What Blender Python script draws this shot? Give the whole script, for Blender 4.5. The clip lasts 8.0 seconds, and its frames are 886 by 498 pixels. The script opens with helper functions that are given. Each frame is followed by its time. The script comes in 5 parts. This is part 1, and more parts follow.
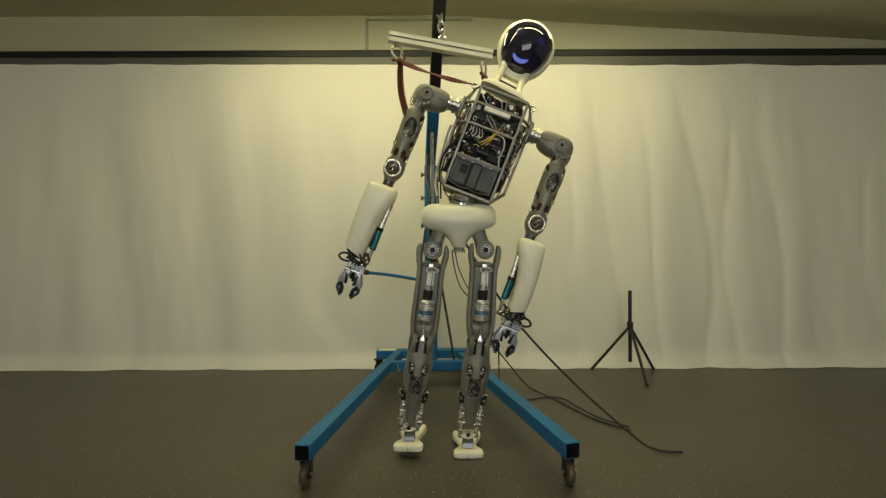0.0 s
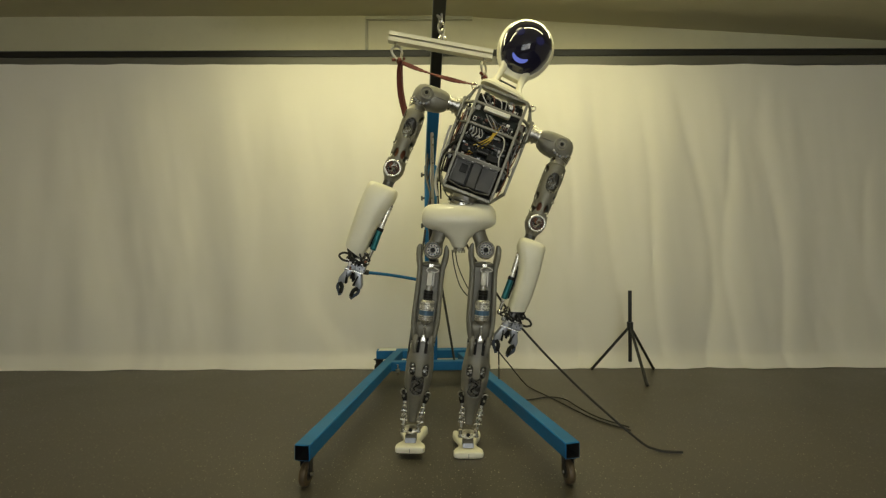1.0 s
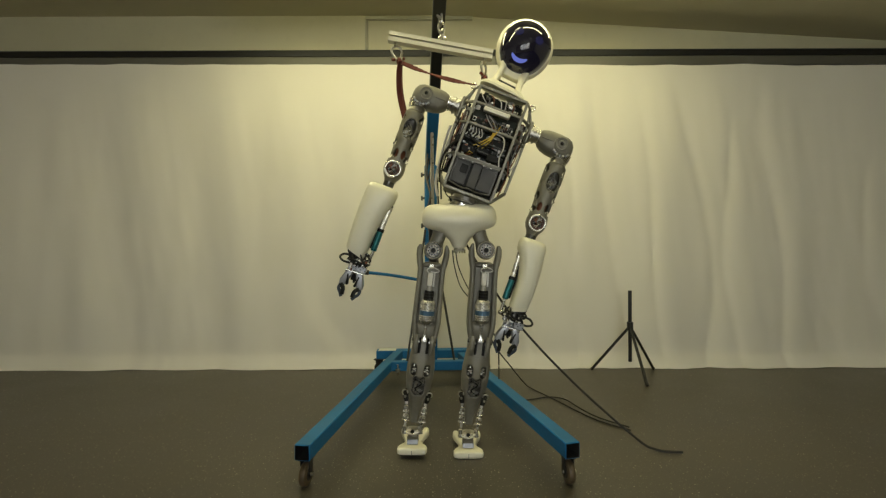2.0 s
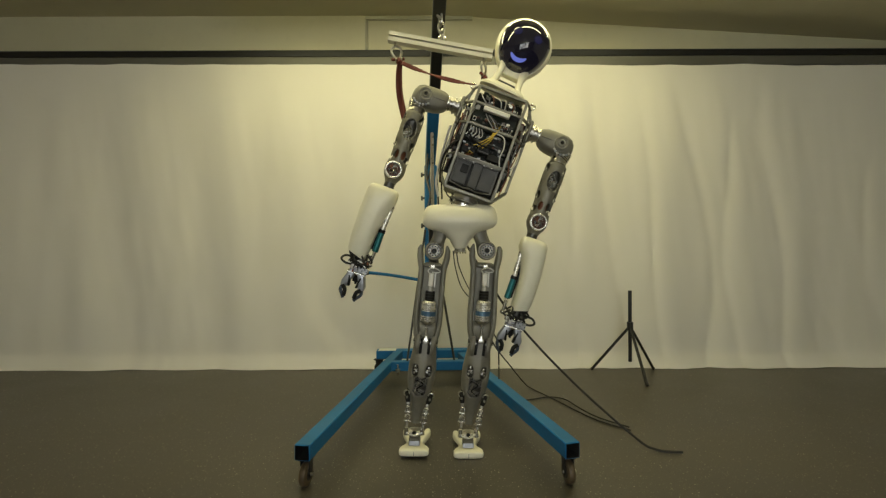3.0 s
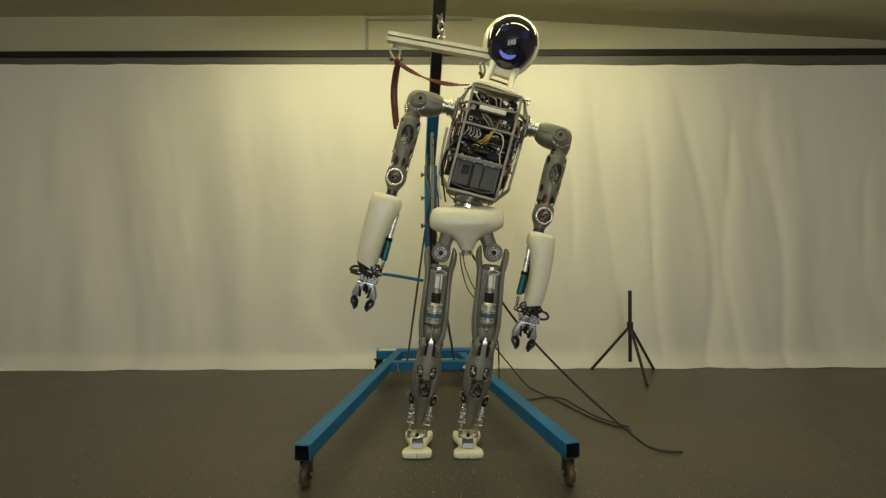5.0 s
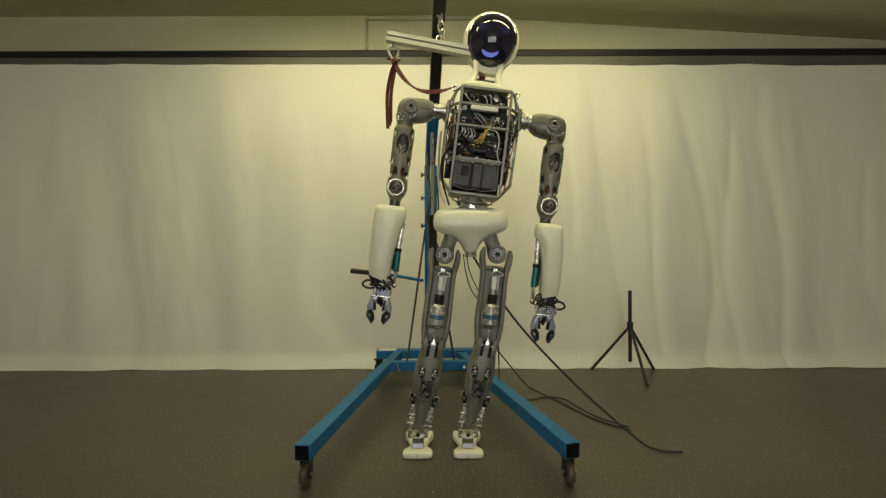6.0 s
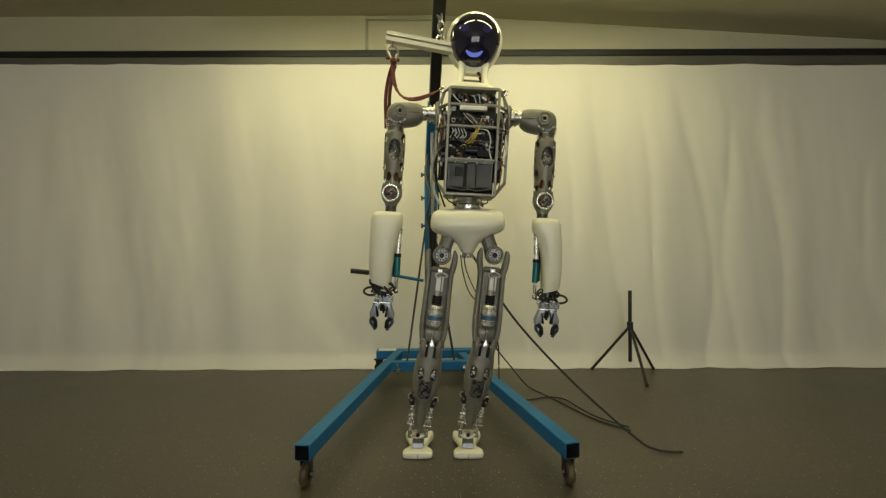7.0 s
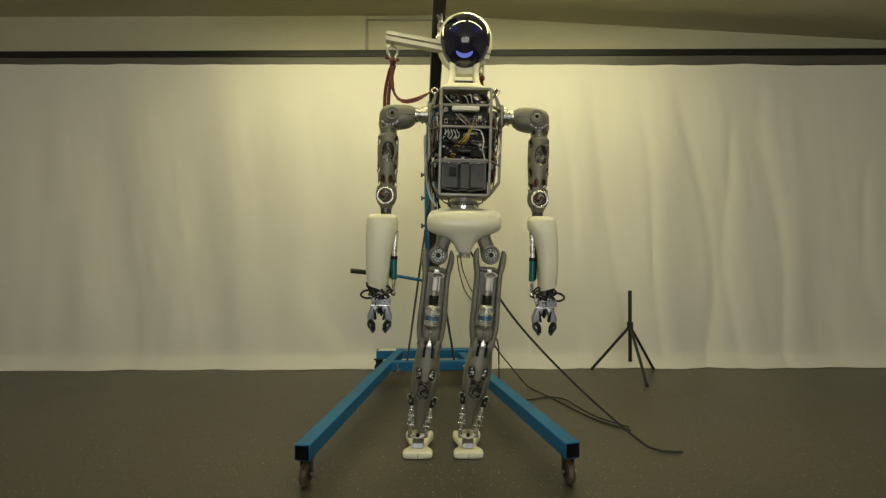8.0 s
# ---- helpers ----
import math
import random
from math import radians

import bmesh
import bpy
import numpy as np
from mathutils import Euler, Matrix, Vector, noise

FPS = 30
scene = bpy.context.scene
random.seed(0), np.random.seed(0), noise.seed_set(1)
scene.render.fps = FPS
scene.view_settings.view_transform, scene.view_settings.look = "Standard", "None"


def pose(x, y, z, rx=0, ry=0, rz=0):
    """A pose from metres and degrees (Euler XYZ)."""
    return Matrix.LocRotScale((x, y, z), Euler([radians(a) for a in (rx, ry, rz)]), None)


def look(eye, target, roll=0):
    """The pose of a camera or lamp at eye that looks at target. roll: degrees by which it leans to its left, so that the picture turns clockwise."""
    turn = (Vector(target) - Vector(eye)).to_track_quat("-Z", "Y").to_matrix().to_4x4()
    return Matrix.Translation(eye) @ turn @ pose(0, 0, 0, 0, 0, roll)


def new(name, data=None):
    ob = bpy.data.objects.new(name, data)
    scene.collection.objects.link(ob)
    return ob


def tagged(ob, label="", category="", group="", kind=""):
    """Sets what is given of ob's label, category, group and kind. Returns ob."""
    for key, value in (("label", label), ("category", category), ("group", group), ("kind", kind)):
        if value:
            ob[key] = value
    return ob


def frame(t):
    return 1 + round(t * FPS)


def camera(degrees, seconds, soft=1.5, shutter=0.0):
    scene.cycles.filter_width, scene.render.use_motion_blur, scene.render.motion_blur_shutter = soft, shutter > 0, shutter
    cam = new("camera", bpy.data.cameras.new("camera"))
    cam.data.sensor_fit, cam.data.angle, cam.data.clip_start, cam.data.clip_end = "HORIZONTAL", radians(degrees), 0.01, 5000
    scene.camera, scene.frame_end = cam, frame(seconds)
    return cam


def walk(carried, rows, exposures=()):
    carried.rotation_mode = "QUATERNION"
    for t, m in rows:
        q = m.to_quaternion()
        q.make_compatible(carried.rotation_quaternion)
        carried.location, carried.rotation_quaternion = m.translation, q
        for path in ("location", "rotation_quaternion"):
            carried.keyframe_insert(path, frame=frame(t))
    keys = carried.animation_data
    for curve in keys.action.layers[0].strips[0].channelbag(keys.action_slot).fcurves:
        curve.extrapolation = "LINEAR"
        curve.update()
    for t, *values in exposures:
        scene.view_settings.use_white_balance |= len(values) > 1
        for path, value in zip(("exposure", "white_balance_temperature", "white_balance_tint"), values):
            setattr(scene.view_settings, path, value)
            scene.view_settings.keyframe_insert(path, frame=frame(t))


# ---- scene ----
cam = camera(90, 8.0, soft=1.3)
EYE = 0.93  # height of the lens
walk(cam, [(0, look((0, 0, EYE), (0, 3, EYE), -0.2)), (8, look((0, 0, EYE), (0, 3, EYE), -0.2))],
     [(0, 0.0), (8, 0.0)])

# ---- daylight and lamps ----
world = bpy.data.worlds.new("world")
scene.world = world
world.use_nodes = True
sky = world.node_tree.nodes.new("ShaderNodeTexSky")
sky.sky_type, sky.sun_disc = "NISHITA", False
sky.sun_elevation, sky.sun_rotation = radians(28), radians(150)
world.node_tree.nodes["Background"].inputs[1].default_value = 0.12
world.node_tree.links.new(sky.outputs[0], world.node_tree.nodes["Background"].inputs[0])


def lamp(name, m, sx, sy, power, colour):
    data = bpy.data.lights.new(name, "AREA")
    data.shape, data.size, data.size_y, data.energy, data.color = "RECTANGLE", sx, sy, power, colour
    ob = new(name, data)
    ob.matrix_world = m
    return ob


WARM = (1.0, 0.93, 0.49)
COOL = (0.955, 1.0, 1.0)
# centre of each lamp, its tube's length and power: one row over the robot's front, one before the curtain
LAMPS = ((-0.45, 1.62, 2.70, 1.15, 7.6), (0.83, 1.62, 2.70, 1.15, 7.6), (-0.86, 2.70, 2.70, 1.45, 9.9), (0.86, 2.70, 2.70, 1.45, 9.9))
for lx, ly, lz, ln, pw in LAMPS:
    lamp("tube_light", pose(lx, ly, lz - 0.045), ln, 0.07 if ly < 2 else 0.14, pw, WARM)
lamp("window_light", pose(0.1, -4.62, 1.8, 90, 0, 0), 3.6, 1.7, 84, COOL)


# ---- materials ----
def mat(name, col, rough=0.5, metal=0.0, var=0.15, scale=8.0, bump=0.0, bscale=200.0, coat=0.0, emit=None, power=0.0, grime=0.0, rvar=0.12, spec=0.5):
    m = bpy.data.materials.new(name)
    m.use_nodes = True
    nt = m.node_tree
    n, l = nt.nodes, nt.links
    b = n["Principled BSDF"]
    b.inputs["Roughness"].default_value, b.inputs["Metallic"].default_value = rough, metal
    b.inputs["Coat Weight"].default_value, b.inputs["Specular IOR Level"].default_value = coat, spec
    b.inputs["Coat Roughness"].default_value = 0.04
    tc = n.new("ShaderNodeTexCoord")
    big = n.new("ShaderNodeTexNoise")
    big.inputs["Scale"].default_value, big.inputs["Detail"].default_value = scale, 6
    l.new(tc.outputs["Object"], big.inputs["Vector"])
    ramp = n.new("ShaderNodeMixRGB")
    ramp.inputs[1].default_value = (*[c * (1 - var) for c in col], 1)
    ramp.inputs[2].default_value = (*[min(1, c * (1 + var)) for c in col], 1)
    l.new(big.outputs[0], ramp.inputs[0])
    out = ramp.outputs[0]
    if grime:
        g = n.new("ShaderNodeTexNoise")
        g.inputs["Scale"].default_value, g.inputs["Detail"].default_value = scale * 3.7, 9
        l.new(tc.outputs["Object"], g.inputs["Vector"])
        cr = n.new("ShaderNodeValToRGB")
        cr.color_ramp.elements[0].position, cr.color_ramp.elements[1].position = 0.55, 0.72
        l.new(g.outputs[0], cr.inputs[0])
        mul = n.new("ShaderNodeMath")
        mul.operation = "MULTIPLY"
        mul.inputs[1].default_value = grime
        l.new(cr.outputs[0], mul.inputs[0])
        dk = n.new("ShaderNodeMixRGB")
        dk.inputs[2].default_value = (0.05, 0.045, 0.035, 1)
        l.new(mul.outputs[0], dk.inputs[0])
        l.new(out, dk.inputs[1])
        out = dk.outputs[0]
    l.new(out, b.inputs["Base Color"])
    rr = n.new("ShaderNodeMapRange")
    rr.inputs[3].default_value, rr.inputs[4].default_value = max(0.02, rough - rvar), min(1, rough + rvar)
    fine = n.new("ShaderNodeTexNoise")
    fine.inputs["Scale"].default_value, fine.inputs["Detail"].default_value = bscale, 4
    l.new(tc.outputs["Object"], fine.inputs["Vector"])
    l.new(big.outputs[0], rr.inputs[0])
    l.new(rr.outputs[0], b.inputs["Roughness"])
    if bump:
        bp = n.new("ShaderNodeBump")
        bp.inputs["Strength"].default_value, bp.inputs["Distance"].default_value = bump, 0.002
        l.new(fine.outputs[0], bp.inputs["Height"])
        l.new(bp.outputs[0], b.inputs["Normal"])
    if emit:
        b.inputs["Emission Color"].default_value = (*emit, 1)
        b.inputs["Emission Strength"].default_value = power
    return m


GREY = mat("grey_metal", (0.198, 0.186, 0.142), 0.44, 0.12, 0.2, 14, 0.12, 260, grime=0.12)
GREY_DK = mat("dark_grey_metal", (0.085, 0.081, 0.07), 0.4, 0.4, 0.15, 14, 0.1, 260)
BARS = mat("frame_grey", (0.215, 0.205, 0.165), 0.42, 0.3, 0.12, 20, 0.1, 300)
SHELL = mat("cream_plastic", (0.85, 0.81, 0.62), 0.36, 0, 0.03, 9, 0.05, 400, coat=0.15, grime=0.03)
CHROME = mat("bright_steel", (0.76, 0.75, 0.70), 0.25, 1.0, 0.1, 30, 0.05, 300)
STEEL = mat("brushed_steel", (0.52, 0.50, 0.45), 0.3, 1.0, 0.12, 30, 0.08, 300)
ALU = mat("aluminium_profile", (0.60, 0.57, 0.46), 0.48, 0.2, 0.06, 12, 0.05, 300)
DARK = mat("dark_plastic", (0.016, 0.016, 0.015), 0.6, 0, 0.25, 25, 0.1, 300, spec=0.2)
BOARD = mat("circuit_board", (0.016, 0.021, 0.017), 0.55, 0, 0.4, 90, 0.2, 300, spec=0.25)
CHIP = mat("component_grey", (0.15, 0.145, 0.13), 0.35, 0.45, 0.4, 60, 0.1, 300)
BROWN = mat("copper_brown", (0.085, 0.035, 0.022), 0.45, 0.2, 0.4, 60, 0.2, 200)
VISOR = mat("black_visor", (0.004, 0.004, 0.007), 0.05, 0, 0.1, 5, 0, coat=0.6, rvar=0.02, emit=(0.35, 0.30, 0.80), power=0.007)
SMILE = mat("blue_display", (0.05, 0.06, 0.2), 0.3, emit=(0.22, 0.28, 0.85), power=0.5)
EYES = mat("dim_display", (0.005, 0.005, 0.01), 0.1, emit=(0.10, 0.10, 0.36), power=0.11)
BLUE = mat("blue_paint", (0.010, 0.145, 0.35), 0.45, 0.0, 0.16, 7, 0.08, 180, grime=0.12, spec=0.32)
BLACKP = mat("black_paint", (0.012, 0.012, 0.013), 0.4, 0, 0.2, 9, 0.06, 200)
RUBBER = mat("black_rubber", (0.016, 0.015, 0.014), 0.6, 0, 0.3, 30, 0.1, 200)
WHEEL = mat("worn_tyre", (0.10, 0.070, 0.036), 0.42, 0, 0.4, 35, 0.2, 200, grime=0.45)
STRAP = mat("red_webbing", (0.115, 0.020, 0.012), 0.7, 0, 0.35, 60, 0.3, 500)
COPPER = mat("copper_winding", (0.20, 0.075, 0.04), 0.4, 0.4, 0.35, 60, 0.2, 200)
TEAL = mat("teal_anodised", (0.02, 0.16, 0.17), 0.3, 0.5, 0.15, 25, 0.05, 200)
POLISH = mat("polished_aluminium", (0.80, 0.77, 0.68), 0.27, 0.6, 0.12, 40, 0.04, 300)
TIPBLUE = mat("blue_grey_rubber", (0.035, 0.05, 0.075), 0.5, 0, 0.2, 40, 0.05, 200)
BAND = mat("blue_band", (0.07, 0.15, 0.24), 0.4, 0.3, 0.5, 120)
LABEL = mat("white_label", (0.78, 0.75, 0.66), 0.5, 0, 0.06, 30)
YELLOW = mat("yellow_cable", (0.50, 0.34, 0.03), 0.5, 0, 0.15, 50)
WHITEC = mat("white_cable", (0.62, 0.60, 0.54), 0.45, 0, 0.1, 50)
ORANGE = mat("orange_cable", (0.22, 0.08, 0.03), 0.5, 0, 0.15, 50)
FINGER = mat("grey_finger_metal", (0.34, 0.35, 0.37), 0.36, 0.45, 0.15, 30, 0.06, 300)
# smoked battery box; also the painted shade inside the crane's leg tubes
SMOKE_AND_SHADE = mat("smoked_box_and_tube_shade", (0.026, 0.026, 0.024), 0.45, 0.0, 0.3, 12, spec=0.12)
BOXG = mat("tinted_acrylic", (0.066, 0.064, 0.054), 0.45, 0.0, 0.4, 14, grime=0.25, spec=0.3)
LIT = mat("tube_glow", (0.9, 0.9, 0.85), 0.5, emit=WARM, power=12.0)
WHITEP = mat("white_enamel", (0.75, 0.74, 0.68), 0.4, 0, 0.05, 10)
WALLP = mat("beige_wall_paint", (0.58, 0.545, 0.36), 0.75, 0, 0.06, 3, 0.15, 120, grime=0.04)
CEIL = mat("ceiling_paint", (0.62, 0.57, 0.38), 0.8, 0, 0.06, 3, 0.15, 120)
ROOM = mat("room_plaster", (0.62, 0.59, 0.48), 0.8, 0, 0.05, 3, 0.15, 120)
RAILM = mat("rail_black", (0.009, 0.009, 0.0085), 0.5, 0.1, 0.15, 9)
RAILG = mat("rail_grey", (0.13, 0.125, 0.10), 0.5, 0.2, 0.12, 9)
PIPE = mat("grey_trunking", (0.42, 0.40, 0.28), 0.55, 0, 0.08, 12)


def cloth():
    m = mat("cream_curtain", (0.79, 0.755, 0.655), 0.85, 0, 0.035, 1.6, 0.25, 700)
    nt = m.node_tree
    b = nt.nodes["Principled BSDF"]
    b.inputs["Sheen Weight"].default_value = 0.1
    return m


def floor_mat():
    m = mat("speckled_floor", (0.075, 0.065, 0.049), 0.4, 0, 0.28, 2.2, 0.12, 320, grime=0.0, rvar=0.1)
    nt = m.node_tree
    n, l = nt.nodes, nt.links
    b = n["Principled BSDF"]
    base = b.inputs["Base Color"].links[0].from_socket
    tc = n.new("ShaderNodeTexCoord")
    for sc, lo, hi, colr in ((66, 0.09, 0.17, (0.58, 0.53, 0.40, 1)), (120, 0.16, 0.28, (0.27, 0.245, 0.18, 1)), (80, 0.12, 0.22, (0.02, 0.018, 0.015, 1))):
        v = n.new("ShaderNodeTexVoronoi")
        v.inputs["Scale"].default_value = sc
        mp = n.new("ShaderNodeMapping")
        mp.inputs["Location"].default_value = (sc * 0.37, sc * 0.11, 0)
        l.new(tc.outputs["Object"], mp.inputs[0])
        l.new(mp.outputs[0], v.inputs["Vector"])
        thr = n.new("ShaderNodeMapRange")
        thr.inputs[1].default_value, thr.inputs[2].default_value = lo, hi
        thr.inputs[3].default_value, thr.inputs[4].default_value = 1.0, 0.0
        l.new(v.outputs["Distance"], thr.inputs[0])
        pick = n.new("ShaderNodeSeparateColor")
        l.new(v.outputs["Color"], pick.inputs[0])
        gt = n.new("ShaderNodeMath")
        gt.operation = "GREATER_THAN"
        gt.inputs[1].default_value = 0.72
        l.new(pick.outputs[0], gt.inputs[0])
        mu = n.new("ShaderNodeMath")
        mu.operation = "MULTIPLY"
        l.new(thr.outputs[0], mu.inputs[0])
        l.new(gt.outputs[0], mu.inputs[1])
        mx = n.new("ShaderNodeMixRGB")
        mx.inputs[2].default_value = colr
        l.new(mu.outputs[0], mx.inputs[0])
        l.new(base, mx.inputs[1])
        base = mx.outputs[0]
    l.new(base, b.inputs["Base Color"])
    return m


CLOTH, FLOOR = cloth(), floor_mat()
GLASS = bpy.data.materials.new("window_glass")
GLASS.use_nodes = True
GLASS.node_tree.nodes["Principled BSDF"].inputs["Transmission Weight"].default_value = 1.0
GLASS.node_tree.nodes["Principled BSDF"].inputs["Roughness"].default_value = 0.02


# ---- mesh helpers ----
def part(name, bm, material, parent=None, label="", s=1.0, smooth=True):
    """One mesh object from a bmesh, scaled from its drawing units."""
    if s != 1.0:
        bmesh.ops.scale(bm, vec=(s, s, s), verts=bm.verts)
    bmesh.ops.recalc_face_normals(bm, faces=bm.faces)
    me = bpy.data.meshes.new(name)
    for f in bm.faces:
        f.smooth = smooth
    bm.to_mesh(me)
    bm.free()
    me.materials.append(material)
    if smooth:
        me.set_sharp_from_angle(angle=radians(38))
    ob = new(name, me)
    if parent:
        deep = parent.parent and parent.parent.parent
        ob.parent = parent.parent if deep else parent
    if label:
        ob["label"] = label
    return ob


def box(bm, c, size, bev=0.0, turn=None):
    r = bmesh.ops.create_cube(bm, size=1.0)
    vs = r["verts"]
    bmesh.ops.scale(bm, vec=size, verts=vs)
    if bev:
        es = list({e for v in vs for e in v.link_edges})
        rb = bmesh.ops.bevel(bm, geom=es, offset=bev, segments=1, profile=0.5, affect="EDGES")
        vs = list({v for f in rb["faces"] for v in f.verts} | {v for v in vs if v.is_valid})
    m = Matrix.Translation(c)
    if turn is not None:
        m = m @ turn
    bmesh.ops.transform(bm, matrix=m, verts=vs)
    return bm


def cyl(bm, p, q, r, r2=None, seg=20, cap=True):
    p, q = Vector(p), Vector(q)
    d = q - p
    m = Matrix.Translation((p + q) / 2) @ d.to_track_quat("Z", "Y").to_matrix().to_4x4()
    bmesh.ops.create_cone(bm, cap_ends=cap, segments=seg, radius1=r, radius2=r if r2 is None else r2, depth=d.length, matrix=m)
    return bm


def ball(bm, c, r, seg=20, squash=(1, 1, 1)):
    m = Matrix.Translation(c) @ Matrix.Diagonal((*squash, 1))
    bmesh.ops.create_uvsphere(bm, u_segments=seg, v_segments=max(8, seg // 2), radius=r, matrix=m)
    return bm


def ring(bm, c, axis, r, t, seg=28, sub=10):
    """A torus of radius r and thickness radius t about axis."""
    q = Vector(axis).to_track_quat("Z", "Y")
    rows = []
    for i in range(seg):
        a = 2 * math.pi * i / seg
        rows.append([bm.verts.new(Vector(c) + q @ Vector(((r + t * math.cos(b)) * math.cos(a), (r + t * math.cos(b)) * math.sin(a), t * math.sin(b))))
                     for b in (2 * math.pi * j / sub for j in range(sub))])
    for i in range(seg):
        for j in range(sub):
            bm.faces.new((rows[i][j], rows[(i + 1) % seg][j], rows[(i + 1) % seg][(j + 1) % sub], rows[i][(j + 1) % sub]))
    return bm


def smooth_path(points, n=6):
    pts = [Vector(p) for p in points]
    out = []
    for i in range(len(pts) - 1):
        a, b, c, d = pts[max(0, i - 1)], pts[i], pts[i + 1], pts[min(len(pts) - 1, i + 2)]
        for k in range(n):
            t = k / n
            out.append(0.5 * ((2 * b) + (c - a) * t + (2 * a - 5 * b + 4 * c - d) * t * t + (3 * b - a - 3 * c + d) * t ** 3))
    return out + [pts[-1]]


def sweep(bm, points, r, seg=8, n=6, flat=1.0):
    """A round or flattened cord along smoothed points."""
    path = smooth_path(points, n) if n > 1 else [Vector(p) for p in points]
    rows = []
    for i, p in enumerate(path):
        d = path[min(i + 1, len(path) - 1)] - path[max(i - 1, 0)]
        q = d.to_track_quat("Z", "Y")
        rows.append([bm.verts.new(p + q @ Vector((r * math.cos(a), r * flat * math.sin(a), 0))) for a in (2 * math.pi * j / seg for j in range(seg))])
    for a, b in zip(rows, rows[1:]):
        for j in range(seg):
            bm.faces.new((a[j], a[(j + 1) % seg], b[(j + 1) % seg], b[j]))
    bm.faces.new(rows[0][::-1])
    bm.faces.new(rows[-1])
    return bm


def loft(bm, sections, seg=40, cap=True, holes=(), fine=1, expo=2.0):
    """A skin through rounded sections (z, cx, cy, rx, ry); holes (angle, z, half width, half height, squareness) are cut out. Angle 0 faces -y."""
    if fine > 1:
        dense = []
        for a, b in zip(sections, sections[1:]):
            for k in range(fine):
                t = k / fine
                dense.append([u + (v - u) * t for u, v in zip(a, b)])
        sections = dense + [sections[-1]]
    rows = []
    for z, cx, cy, rx, ry, *e in sections:
        ex = 2.0 / (e[0] if e else expo)
        row = []
        for j in range(seg):
            a = 2 * math.pi * j / seg
            sx, sy = math.sin(a), -math.cos(a)
            row.append(bm.verts.new((cx + rx * math.copysign(abs(sx) ** ex, sx), cy + ry * math.copysign(abs(sy) ** ex, sy), z)))
        rows.append(row)
    faces = []
    for i in range(len(rows) - 1):
        for j in range(seg):
            faces.append((bm.faces.new((rows[i][j], rows[i][(j + 1) % seg], rows[i + 1][(j + 1) % seg], rows[i + 1][j])), i, j))
    if cap:
        bm.faces.new(rows[0])
        bm.faces.new(rows[-1][::-1])

    def inside(i, j, h):
        rx = sections[min(int(i), len(sections) - 1)][3]
        da = (2 * math.pi * j / seg - h[0] + math.pi) % (2 * math.pi) - math.pi
        z0 = sections[int(i)][0]
        z1 = sections[min(int(i) + 1, len(sections) - 1)][0]
        z = z0 + (z1 - z0) * (i - int(i))
        e = h[4] if len(h) > 4 else 2.0
        return (abs(da * rx / h[2]) ** e + abs((z - h[1]) / h[3]) ** e) ** (1 / e)

    gone = []
    for h in holes:
        for f, i, j in faces:
            if inside(i + 0.5, j + 0.5, h) < 1.0:
                gone.append(f)
    gone = list(set(gone))
    rim = {v for f in gone for v in f.verts}
    if gone:
        bmesh.ops.delete(bm, geom=gone, context="FACES")
        where = {rows[i][j]: (i, j) for i in range(len(rows)) for j in range(seg) if rows[i][j].is_valid}
        for v in rim:
            if v.is_valid and v.link_faces and v in where:
                i, j = where[v]
                for h in holes:
                    d = inside(i, j, h)
                    if 0.45 < d < 1.8:
                        rx = sections[i][3]
                        da = (2 * math.pi * j / seg - h[0] + math.pi) % (2 * math.pi) - math.pi
                        na = h[0] + da / d
                        z, cx, cy, rx, ry, *e = sections[i]
                        v.co = Vector((cx + rx * math.sin(na), cy - ry * math.cos(na), h[1] + (z - h[1]) / d))
                        break
    return bm


def thick(ob, t):
    mod = ob.modifiers.new("thickness", "SOLIDIFY")
    mod.thickness, mod.offset = t, -1
    return ob


B = bmesh.new


def beam(bm, p, q, w, h, bev=0.003):
    """A straight square tube from p to q, w wide and h high."""
    p, q = Vector(p), Vector(q)
    d = q - p
    side = d.cross(Vector((0, 0, 1)))
    side = side.normalized() if side.length > 1e-6 else Vector((1, 0, 0))
    up = side.cross(d).normalized()
    m = Matrix((side, d.normalized(), up)).transposed().to_4x4()
    return box(bm, (p + q) / 2, (w, d.length, h), bev, m)


